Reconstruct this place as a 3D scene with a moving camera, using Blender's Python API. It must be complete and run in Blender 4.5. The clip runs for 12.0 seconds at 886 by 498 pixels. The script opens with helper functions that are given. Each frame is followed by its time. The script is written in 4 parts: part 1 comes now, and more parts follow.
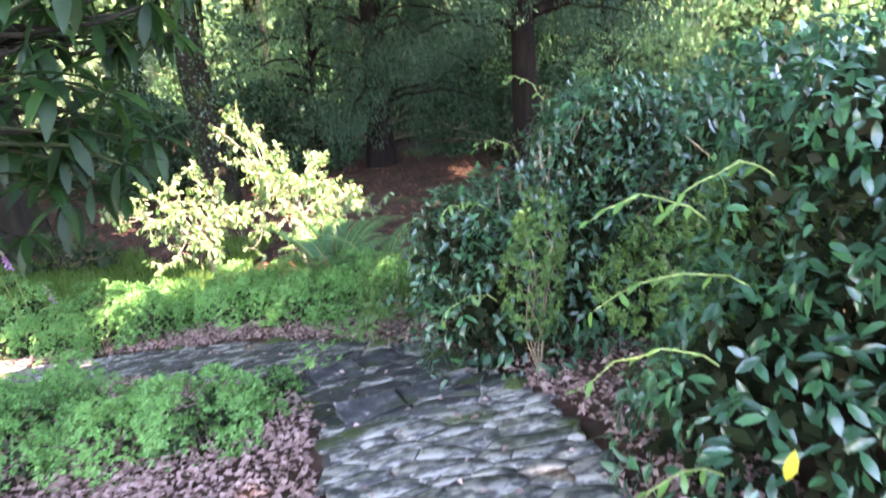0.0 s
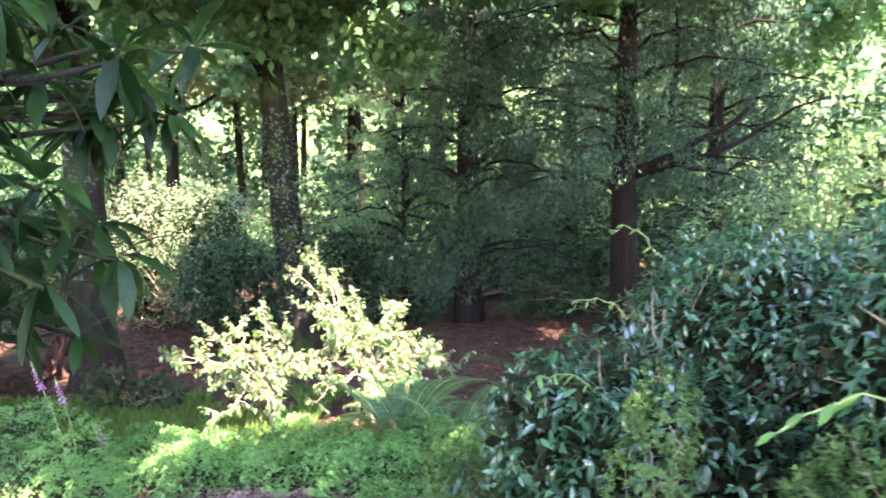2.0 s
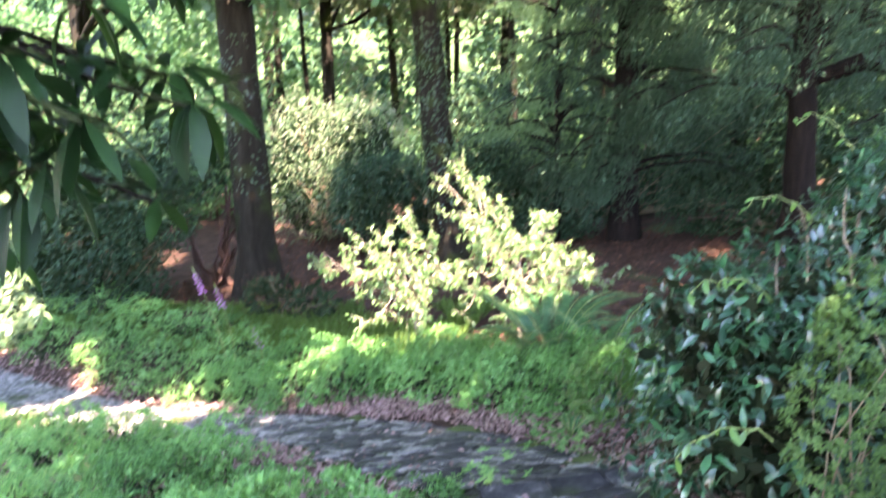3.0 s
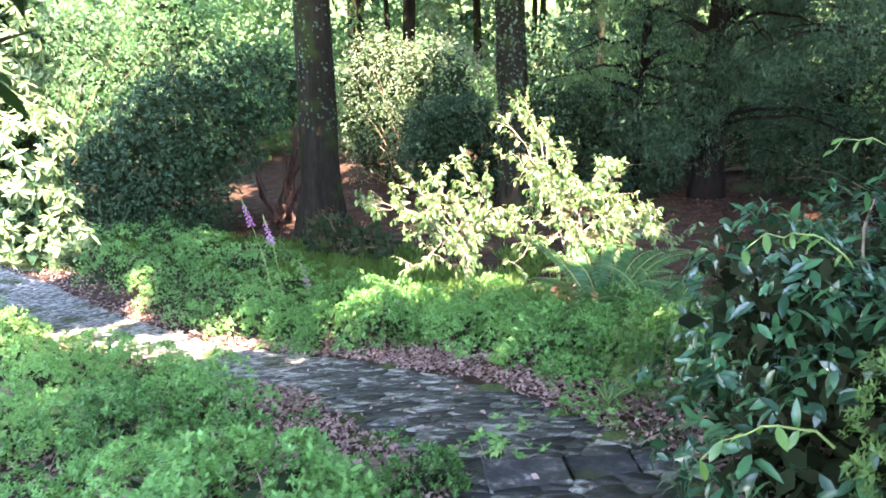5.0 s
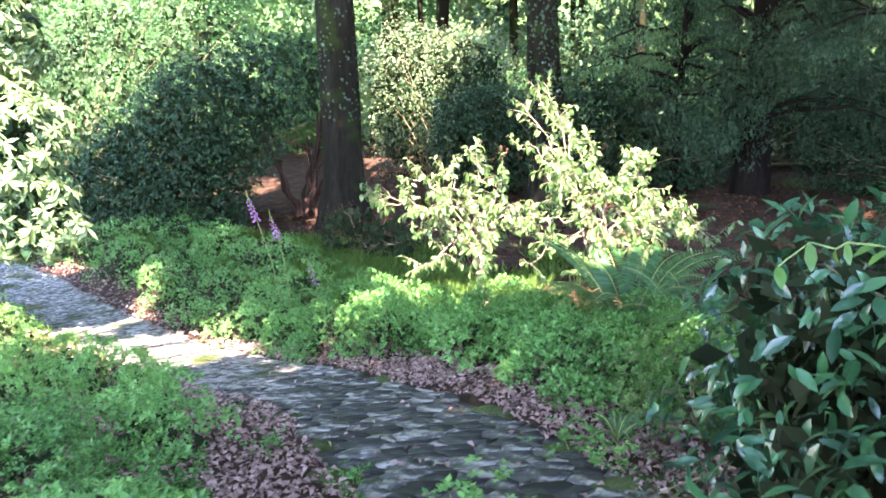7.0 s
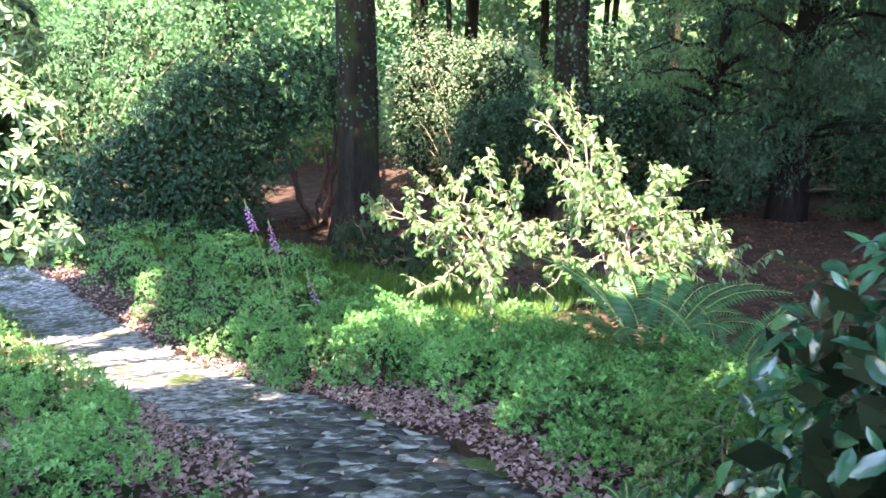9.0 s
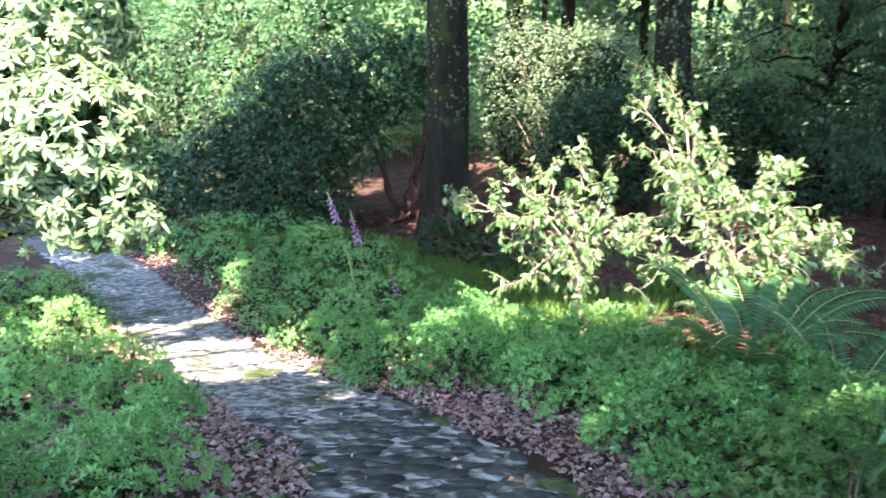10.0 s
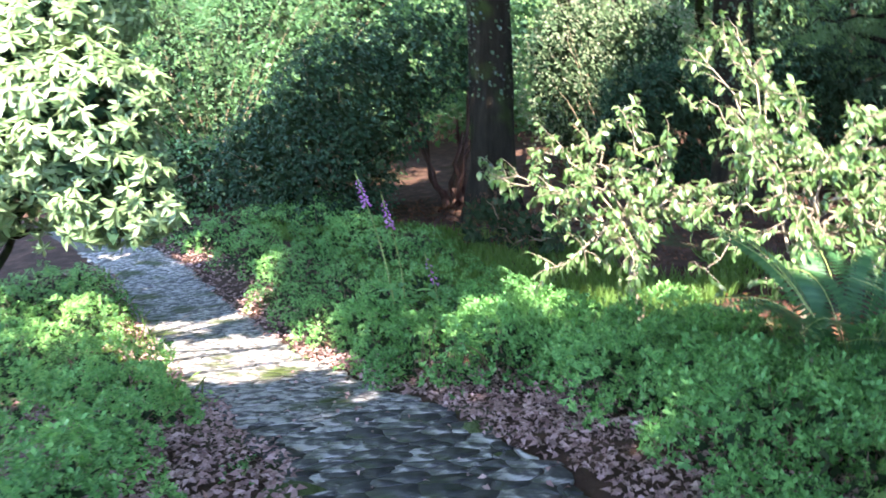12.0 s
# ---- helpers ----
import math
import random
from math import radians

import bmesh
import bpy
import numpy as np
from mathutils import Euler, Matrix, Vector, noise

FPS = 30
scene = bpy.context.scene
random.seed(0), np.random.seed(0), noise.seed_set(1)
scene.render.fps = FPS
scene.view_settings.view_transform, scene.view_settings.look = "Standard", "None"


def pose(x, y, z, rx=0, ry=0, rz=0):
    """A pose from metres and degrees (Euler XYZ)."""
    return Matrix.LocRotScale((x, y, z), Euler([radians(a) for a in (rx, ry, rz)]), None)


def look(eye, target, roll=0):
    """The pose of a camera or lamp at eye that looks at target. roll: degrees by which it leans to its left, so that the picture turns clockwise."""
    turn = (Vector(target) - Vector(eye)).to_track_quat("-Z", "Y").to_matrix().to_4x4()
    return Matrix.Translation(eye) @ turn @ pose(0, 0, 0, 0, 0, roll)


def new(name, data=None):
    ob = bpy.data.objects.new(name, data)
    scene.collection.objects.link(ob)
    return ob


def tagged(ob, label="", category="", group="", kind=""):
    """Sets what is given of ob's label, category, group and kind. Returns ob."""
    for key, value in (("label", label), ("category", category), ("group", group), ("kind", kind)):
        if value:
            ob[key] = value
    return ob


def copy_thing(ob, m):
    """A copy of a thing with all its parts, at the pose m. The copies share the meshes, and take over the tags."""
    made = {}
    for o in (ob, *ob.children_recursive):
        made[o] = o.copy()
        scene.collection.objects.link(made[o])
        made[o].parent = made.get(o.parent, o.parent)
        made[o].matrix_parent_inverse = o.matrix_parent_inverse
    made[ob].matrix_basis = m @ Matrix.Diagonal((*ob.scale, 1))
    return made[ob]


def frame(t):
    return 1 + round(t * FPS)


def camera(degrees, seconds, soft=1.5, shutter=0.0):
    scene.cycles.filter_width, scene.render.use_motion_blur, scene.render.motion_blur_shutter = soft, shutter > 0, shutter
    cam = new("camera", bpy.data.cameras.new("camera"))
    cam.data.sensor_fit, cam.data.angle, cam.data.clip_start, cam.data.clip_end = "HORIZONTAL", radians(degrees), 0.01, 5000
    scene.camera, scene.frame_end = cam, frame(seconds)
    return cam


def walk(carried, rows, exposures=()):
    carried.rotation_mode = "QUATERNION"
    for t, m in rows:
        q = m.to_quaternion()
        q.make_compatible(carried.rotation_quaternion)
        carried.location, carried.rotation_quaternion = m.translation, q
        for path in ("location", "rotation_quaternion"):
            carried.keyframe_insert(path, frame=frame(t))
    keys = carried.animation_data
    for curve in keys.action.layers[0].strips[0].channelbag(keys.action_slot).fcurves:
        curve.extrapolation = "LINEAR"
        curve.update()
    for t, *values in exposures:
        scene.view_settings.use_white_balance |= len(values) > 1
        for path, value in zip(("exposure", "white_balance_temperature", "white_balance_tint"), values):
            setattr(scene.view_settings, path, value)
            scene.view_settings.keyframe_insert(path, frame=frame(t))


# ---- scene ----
import itertools

cam = camera(56.8, 12.0, soft=1.7, shutter=0.5)
METRES, EYE, TILT, LEAN, TURN = 6.0, 1.5, -18.0, 3.0, 0.0
ROWS = [
    (0.0, 0.0, 0.0, 0.0, 0.0, 0.0, -0.0),
    (0.5, 0.0069, 0.0604, -0.0009, 0.52, 4.58, -1.8),
    (1.0, 0.0034, 0.1103, 0.0157, 1.38, 6.99, -2.07),
    (1.5, 0.0025, 0.1521, 0.0213, 2.77, 9.39, -3.8),
    (2.0, -0.0011, 0.2032, 0.0197, 5.76, 10.72, -4.51),
    (2.5, -0.0127, 0.2452, 0.021, 10.13, 8.62, -4.65),
    (3.0, -0.0041, 0.2982, 0.005, 16.37, 4.23, -6.52),
    (3.5, -0.0009, 0.3343, 0.0012, 18.83, -2.28, -7.03),
    (5.5, 0.0256, 0.467, 0.0151, 22.65, 0.26, -10.39),
    (6.0, 0.0323, 0.504, 0.0201, 23.35, -0.95, -10.1),
    (6.5, 0.0195, 0.5462, 0.0151, 24.19, -1.59, -9.88),
    (7.0, 0.0152, 0.5863, 0.026, 24.83, -1.0, -10.49),
    (9.0, -0.0143, 0.73, 0.0401, 26.71, -0.37, -12.58),
    (9.5, -0.0308, 0.7666, 0.0377, 28.39, -0.24, -13.25),
    (10.0, -0.0415, 0.8081, 0.0421, 33.36, -2.25, -13.5),
    (10.5, -0.0536, 0.8484, 0.0375, 35.06, -2.63, -13.62),
    (11.0, -0.0655, 0.8873, 0.039, 36.8, -3.18, -14.33),
    (11.5, -0.0784, 0.9171, 0.0338, 38.46, -2.93, -15.13),
    (12.0, -0.0974, 0.9597, 0.0234, 37.31, -3.54, -11.69),
]
walk(cam, [(t, pose(0, 0, EYE, TILT, LEAN, TURN) @ pose(METRES * x, METRES * y, METRES * z, 90 + pitch, roll, yaw)) for t, x, y, z, yaw, pitch, roll in ROWS],
     exposures=[(0, 5.15, 7750, 32), (2.2, 5.2, 7450, 35), (3.5, 5.0, 7450, 30), (5.5, 5.0, 7400, 26), (9, 4.65, 7000, 24), (12, 4.3, 6700, 21)])

# ---- world, sun, exposure ----
SUN = Vector((0.30, -0.52, 0.80)).normalized()          # towards the sun
world = bpy.data.worlds.new("sky")
scene.world = world
world.use_nodes = True
wt = world.node_tree
sky = wt.nodes.new("ShaderNodeTexSky")
sky.sky_type, sky.sun_disc = "NISHITA", False
sky.dust_density, sky.ozone_density = 0.2, 2.5
sky.sun_elevation = math.asin(SUN.z)
sky.sun_rotation = math.atan2(SUN.x, SUN.y)
wt.links.new(sky.outputs[0], wt.nodes["Background"].inputs[0])
wt.nodes["Background"].inputs[1].default_value = 0.15
sun = new("sun", bpy.data.lights.new("sun", "SUN"))
sun.data.energy, sun.data.angle, sun.data.color = 2.6, radians(0.55), (1.0, 0.96, 0.88)
sun.matrix_world = look(SUN * 60, (0, 0, 0))

# ---- materials ----


def mat_new(name):
    m = bpy.data.materials.new(name)
    m.use_nodes = True
    m.node_tree.nodes.clear()
    return m, m.node_tree.nodes, m.node_tree.links


def ramp(nodes, stops):
    r = nodes.new("ShaderNodeValToRGB")
    while len(r.color_ramp.elements) < len(stops):
        r.color_ramp.elements.new(0.5)
    for e, (p, c) in zip(r.color_ramp.elements, stops):
        e.position, e.color = p, (*c, 1)
    return r


def leaf_mat(name, stops, rough=0.4, through_part=0.35, spec=0.5, single=False, bush=0.0, coat=0.0):
    """Leaf: each leaf its own tone, a finer mottling over it, light coming through the blade."""
    m, n, l = mat_new(name)
    out = n.new("ShaderNodeOutputMaterial")
    pr = n.new("ShaderNodeBsdfPrincipled")
    tr = n.new("ShaderNodeBsdfTranslucent")
    mix = n.new("ShaderNodeMixShader")
    mix.inputs[0].default_value = through_part
    if single:
        rnd = n.new("ShaderNodeObjectInfo").outputs["Random"]
    else:
        rnd = n.new("ShaderNodeNewGeometry").outputs["Random Per Island"]
    tc = n.new("ShaderNodeTexCoord")
    nz = n.new("ShaderNodeTexNoise")
    nz.inputs["Scale"].default_value = 2.2
    nz.inputs["Detail"].default_value = 4
    l.new(tc.outputs["Object"], nz.inputs["Vector"])
    mixv = n.new("ShaderNodeMath")
    mixv.operation = "MULTIPLY_ADD"
    mixv.inputs[1].default_value = 0.55
    l.new(rnd, mixv.inputs[0])
    sc = n.new("ShaderNodeMath")
    sc.operation = "MULTIPLY"
    sc.inputs[1].default_value = 0.5
    l.new(nz.outputs["Fac"], sc.inputs[0])
    l.new(sc.outputs[0], mixv.inputs[2])
    r = ramp(n, stops)
    fac = mixv.outputs[0]
    if bush:
        own = n.new("ShaderNodeMath")
        own.operation = "MULTIPLY_ADD"
        own.inputs[1].default_value = bush
        l.new(n.new("ShaderNodeObjectInfo").outputs["Random"], own.inputs[0])
        l.new(fac, own.inputs[2])
        low = n.new("ShaderNodeMath")
        low.operation = "SUBTRACT"
        low.inputs[1].default_value = bush / 2
        l.new(own.outputs[0], low.inputs[0])
        fac = low.outputs[0]
    l.new(fac, r.inputs[0])
    l.new(r.outputs[0], pr.inputs["Base Color"])
    bright = n.new("ShaderNodeHueSaturation")
    bright.inputs["Hue"].default_value = 0.485
    bright.inputs["Saturation"].default_value = 1.1
    bright.inputs["Value"].default_value = 1.5
    l.new(r.outputs[0], bright.inputs["Color"])
    l.new(bright.outputs[0], tr.inputs["Color"])
    pr.inputs["Roughness"].default_value = rough
    pr.inputs["Specular IOR Level"].default_value = spec
    pr.inputs["Coat Weight"].default_value = coat
    pr.inputs["Coat Roughness"].default_value = 0.1
    fine = n.new("ShaderNodeTexNoise")
    fine.inputs["Scale"].default_value = 60
    l.new(tc.outputs["Object"], fine.inputs["Vector"])
    bu = n.new("ShaderNodeBump")
    bu.inputs["Strength"].default_value = 0.25
    bu.inputs["Distance"].default_value = 0.01
    l.new(fine.outputs["Fac"], bu.inputs["Height"])
    l.new(bu.outputs[0], pr.inputs["Normal"])
    l.new(pr.outputs[0], mix.inputs[1])
    l.new(tr.outputs[0], mix.inputs[2])
    l.new(mix.outputs[0], out.inputs[0])
    return m


def rough_mat(name, stops, scale=4.0, rough=0.9, bump=0.6, dist=0.02, stretch=(1, 1, 1), stain=None, rnd=0.0, spec=0.3):
    """Bark, stone, soil: noise at two scales, bump, stains of a second colour, a tone of its own for each object."""
    m, n, l = mat_new(name)
    out = n.new("ShaderNodeOutputMaterial")
    pr = n.new("ShaderNodeBsdfPrincipled")
    tc = n.new("ShaderNodeTexCoord")
    mp = n.new("ShaderNodeMapping")
    mp.inputs["Scale"].default_value = stretch
    l.new(tc.outputs["Object"], mp.inputs["Vector"])
    a = n.new("ShaderNodeTexNoise")
    a.inputs["Scale"].default_value = scale
    a.inputs["Detail"].default_value = 8
    a.inputs["Roughness"].default_value = 0.65
    l.new(mp.outputs[0], a.inputs["Vector"])
    r = ramp(n, stops)
    fac = a.outputs["Fac"]
    if rnd:
        oi = n.new("ShaderNodeObjectInfo")
        ma = n.new("ShaderNodeMath")
        ma.operation = "MULTIPLY_ADD"
        ma.inputs[1].default_value = rnd
        l.new(oi.outputs["Random"], ma.inputs[0])
        mb = n.new("ShaderNodeMath")
        mb.operation = "MULTIPLY"
        mb.inputs[1].default_value = 1 - rnd
        l.new(fac, mb.inputs[0])
        l.new(mb.outputs[0], ma.inputs[2])
        fac = ma.outputs[0]
    l.new(fac, r.inputs[0])
    col = r.outputs[0]
    if stain:
        b = n.new("ShaderNodeTexNoise")
        b.inputs["Scale"].default_value = stain[1]
        b.inputs["Detail"].default_value = 5
        l.new(tc.outputs["Object"], b.inputs["Vector"])
        rr = ramp(n, [(stain[2], (0, 0, 0)), (stain[2] + 0.12, (1, 1, 1))])
        l.new(b.outputs["Fac"], rr.inputs[0])
        mx = n.new("ShaderNodeMix")
        mx.data_type = "RGBA"
        l.new(rr.outputs[0], mx.inputs[0])
        l.new(col, mx.inputs[6])
        mx.inputs[7].default_value = (*stain[0], 1)
        col = mx.outputs[2]
    l.new(col, pr.inputs["Base Color"])
    pr.inputs["Roughness"].default_value = rough
    pr.inputs["Specular IOR Level"].default_value = spec
    bu = n.new("ShaderNodeBump")
    bu.inputs["Strength"].default_value = bump
    bu.inputs["Distance"].default_value = dist
    l.new(a.outputs["Fac"], bu.inputs["Height"])
    l.new(bu.outputs[0], pr.inputs["Normal"])
    l.new(pr.outputs[0], out.inputs[0])
    return m


LEAF_AZALEA = leaf_mat("azalea_leaf", [(0.10, (0.022, 0.075, 0.016)), (0.40, (0.075, 0.21, 0.06)), (0.75, (0.16, 0.35, 0.105)), (1.0, (0.26, 0.42, 0.13))], 0.5, 0.4, 0.3, bush=0.45)
LEAF_CAMELLIA = leaf_mat("camellia_leaf", [(0.2, (0.006, 0.028, 0.014)), (0.6, (0.014, 0.066, 0.028)), (0.85, (0.03, 0.115, 0.038)), (1.0, (0.085, 0.19, 0.045))], 0.28, 0.1, 0.45, coat=0.25)
LEAF_CAMELLIA_ONE = leaf_mat("camellia_leaf_single", [(0.2, (0.006, 0.028, 0.014)), (0.6, (0.014, 0.066, 0.028)), (0.85, (0.03, 0.115, 0.038)), (1.0, (0.085, 0.19, 0.045))], 0.28, 0.1, 0.45, True, coat=0.25)
LEAF_YOUNG = leaf_mat("young_leaf", [(0.2, (0.05, 0.13, 0.03)), (0.7, (0.09, 0.19, 0.04)), (1.0, (0.18, 0.24, 0.05))], 0.35, 0.3, 0.5, True)
LEAF_YEW = leaf_mat("small_leaf", [(0.2, (0.04, 0.09, 0.025)), (0.6, (0.075, 0.145, 0.04)), (1.0, (0.13, 0.21, 0.06))], 0.5, 0.35, 0.2)
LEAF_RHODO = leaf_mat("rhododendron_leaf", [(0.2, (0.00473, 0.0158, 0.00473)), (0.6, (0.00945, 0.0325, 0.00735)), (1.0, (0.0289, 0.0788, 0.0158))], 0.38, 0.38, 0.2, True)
# lit copy of the rhododendron leaf: sunlight put into the paler colour
LEAF_RHODO_LIT = leaf_mat("rhododendron_leaf_sunlit", [(0.2, (0.09, 0.16, 0.06)), (0.6, (0.16, 0.24, 0.11)), (1.0, (0.27, 0.34, 0.19))], 0.38, 0.25, 0.5)
LEAF_SAPLING = leaf_mat("sapling_leaf", [(0.2, (0.048, 0.112, 0.028)), (0.55, (0.092, 0.164, 0.056)), (0.8, (0.152, 0.208, 0.092)), (1.0, (0.272, 0.232, 0.04))], 0.35, 0.35, 0.5)
LEAF_SAPLING_ONE = leaf_mat("sapling_leaf_single", [(0.2, (0.048, 0.112, 0.028)), (0.55, (0.092, 0.164, 0.056)), (0.8, (0.152, 0.208, 0.092)), (1.0, (0.272, 0.232, 0.04))], 0.35, 0.35, 0.5, True)
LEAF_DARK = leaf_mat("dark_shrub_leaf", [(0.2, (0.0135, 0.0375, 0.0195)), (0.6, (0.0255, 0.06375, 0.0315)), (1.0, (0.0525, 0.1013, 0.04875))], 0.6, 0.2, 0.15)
LEAF_BEECH = leaf_mat("broad_leaf", [(0.2, (0.045, 0.115, 0.045)), (0.6, (0.075, 0.165, 0.06)), (1.0, (0.125, 0.225, 0.08))], 0.5, 0.42, 0.3)
LEAF_PALE = leaf_mat("pale_shrub_leaf", [(0.2, (0.06, 0.11, 0.05)), (0.55, (0.13, 0.18, 0.09)), (0.8, (0.22, 0.22, 0.15)), (1.0, (0.32, 0.24, 0.21))], 0.5, 0.4, 0.2)
LEAF_CONIFER = leaf_mat("conifer_needles", [(0.2, (0.0192, 0.0423, 0.0231)), (0.6, (0.0308, 0.0654, 0.0347)), (1.0, (0.0462, 0.0809, 0.0423))], 0.6, 0.2, 0.12)
# near-black leaf tones: the shade inside the shrubs put into the colour
CORE_WOOD_SHADE = leaf_mat("inner_wood_leaf_shade", [(0.2, (0.012, 0.024, 0.010)), (0.6, (0.022, 0.042, 0.018)), (1.0, (0.045, 0.06, 0.03))], 0.8, 0.2, 0.08)
CORE_SHADE = leaf_mat("inner_leaf_shade", [(0.2, (0.006, 0.010, 0.004)), (0.6, (0.014, 0.022, 0.009)), (1.0, (0.04, 0.035, 0.018))], 0.8, 0.1, 0.05)
LEAF_HEMLOCK = leaf_mat("hemlock_needles", [(0.2, (0.06, 0.12, 0.045)), (0.6, (0.10, 0.18, 0.07)), (1.0, (0.16, 0.25, 0.10))], 0.5, 0.35, 0.3)
LEAF_IVY = leaf_mat("ivy_leaf", [(0.2, (0.012, 0.036, 0.012)), (0.7, (0.024, 0.06, 0.018)), (1.0, (0.048, 0.096, 0.024))], 0.4, 0.15, 0.5)
LEAF_FERN = leaf_mat("fern_leaf", [(0.2, (0.022, 0.075, 0.03)), (0.6, (0.04, 0.115, 0.042)), (1.0, (0.07, 0.165, 0.055))], 0.5, 0.4, 0.3)
GRASS = leaf_mat("grass_blade", [(0.2, (0.049, 0.105, 0.021)), (0.6, (0.084, 0.154, 0.035)), (1.0, (0.098, 0.168, 0.042))], 0.5, 0.4, 0.2)
LITTER = leaf_mat("fallen_leaf", [(0.15, (0.09, 0.052, 0.044)), (0.45, (0.22, 0.13, 0.11)), (0.75, (0.36, 0.235, 0.205)), (1.0, (0.52, 0.36, 0.30))], 0.7, 0.1, 0.3)
LITTER_WOOD = leaf_mat("red_brown_litter", [(0.15, (0.032, 0.0144, 0.0088)), (0.5, (0.08, 0.036, 0.0208)), (1.0, (0.176, 0.08, 0.044))], 0.8, 0.05, 0.08)
LEAF_OLD = leaf_mat("yellowed_leaf", [(0.2, (0.38, 0.30, 0.03)), (1.0, (0.55, 0.42, 0.06))], 0.5, 0.3, 0.3, True)
WOODED = rough_mat("distant_wood", [(0.3, (0.03, 0.06, 0.02)), (0.5, (0.07, 0.125, 0.045)), (0.7, (0.13, 0.19, 0.075))], 0.8, 1.0, 1.0, 0.6, spec=0.05)
PETAL = leaf_mat("foxglove_petal", [(0.2, (0.36, 0.10, 0.30)), (0.6, (0.46, 0.18, 0.40)), (1.0, (0.58, 0.34, 0.54))], 0.5, 0.35, 0.3, True)
SOIL = rough_mat("soil", [(0.3, (0.021, 0.0126, 0.0091)), (0.5, (0.0455, 0.0252, 0.0175)), (0.7, (0.091, 0.049, 0.0336))], 3.0, 0.95, 0.9, 0.05, stain=((0.05, 0.07, 0.025), 0.5, 0.60), spec=0.08)
STONE = rough_mat("slate", [(0.36, (0.017, 0.017, 0.017)), (0.51, (0.043, 0.042, 0.042)), (0.59, (0.09, 0.086, 0.08)), (0.65, (0.29, 0.27, 0.24))], 10.0, 0.68, 0.35, 0.006, stain=((0.034, 0.046, 0.012), 1.7, 0.54), rnd=0.25, spec=0.2)
MORTAR = rough_mat("path_joint", [(0.3, (0.035, 0.033, 0.028)), (0.7, (0.09, 0.08, 0.068))], 9.0, 0.95, 0.7, 0.02, stain=((0.05, 0.075, 0.02), 1.2, 0.55))
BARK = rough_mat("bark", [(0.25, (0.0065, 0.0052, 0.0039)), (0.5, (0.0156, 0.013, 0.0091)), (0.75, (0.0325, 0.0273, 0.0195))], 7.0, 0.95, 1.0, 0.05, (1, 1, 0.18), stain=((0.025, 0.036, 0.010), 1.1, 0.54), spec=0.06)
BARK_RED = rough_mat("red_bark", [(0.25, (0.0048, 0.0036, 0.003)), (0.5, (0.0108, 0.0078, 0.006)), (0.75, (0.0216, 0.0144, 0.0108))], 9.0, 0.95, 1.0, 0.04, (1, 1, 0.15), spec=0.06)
BARK_STEM = rough_mat("red_stem", [(0.3, (0.035, 0.018, 0.013)), (0.7, (0.11, 0.055, 0.04))], 12.0, 0.9, 0.6, 0.01, (1, 1, .3))
TWIG = rough_mat("twig", [(0.3, (0.10, 0.07, 0.04)), (0.7, (0.26, 0.19, 0.12))], 20.0, 0.8, 0.5, 0.005)
PALE_STEM = rough_mat("pale_stem", [(0.3, (0.12, 0.095, 0.065)), (0.7, (0.21, 0.175, 0.125))], 20.0, 0.7, 0.4, 0.004)
MOSS = rough_mat("moss", [(0.3, (0.025, 0.04, 0.01)), (0.6, (0.05, 0.07, 0.018)), (0.8, (0.09, 0.11, 0.03))], 30.0, 1.0, 1.0, 0.02)
GREEN_STEM = rough_mat("green_stem", [(0.3, (0.14, 0.20, 0.05)), (0.7, (0.26, 0.32, 0.10))], 20.0, 0.6, 0.3, 0.003)

# ---- mesh helpers ----
rng = np.random.default_rng(7)


def to_mesh(name, V, F, mat, smooth=False):
    """A mesh from an array of vertices and a list of (faces as an n x k array)."""
    me = bpy.data.meshes.new(name)
    V = np.asarray(V, np.float32)
    idx = np.concatenate([np.asarray(f, np.int32).ravel() for f in F])
    tot = np.concatenate([np.full(len(f), np.asarray(f).shape[1], np.int32) for f in F])
    start = np.concatenate([[0], np.cumsum(tot)[:-1]]).astype(np.int32)
    me.vertices.add(len(V))
    me.vertices.foreach_set("co", V.ravel())
    me.loops.add(len(idx))
    me.loops.foreach_set("vertex_index", idx)
    me.polygons.add(len(tot))
    me.polygons.foreach_set("loop_start", start)
    if smooth:
        me.polygons.foreach_set("use_smooth", np.ones(len(tot), bool))
    me.update(calc_edges=True)
    me.materials.append(mat)
    return me


def unit(a):
    return a / np.maximum(np.linalg.norm(a, axis=-1, keepdims=True), 1e-9)


def frames(d, n, size):
    """Bases (columns x, y, z) with y along d and z near n, scaled."""
    y = unit(d)
    x = unit(np.cross(y, n))
    z = np.cross(x, y)
    return np.stack([x, y, z], -1) * np.asarray(size).reshape(-1, 1, 1)


def strew(template, bases, pos):
    """Copies of a template (verts, face arrays) as one soup of vertices and faces."""
    tv, tf = template
    V = (np.einsum("nij,kj->nki", bases, tv) + pos[:, None, :]).reshape(-1, 3)
    off = (np.arange(len(pos)) * len(tv))[:, None, None]
    return V, [(np.asarray(f)[None] + off).reshape(-1, np.asarray(f).shape[1]) for f in tf]


def join(soups):
    V, F, o = [], [], 0
    for v, f in soups:
        V.append(v)
        F += [np.asarray(a) + o for a in f]
        o += len(v)
    return np.concatenate(V), F


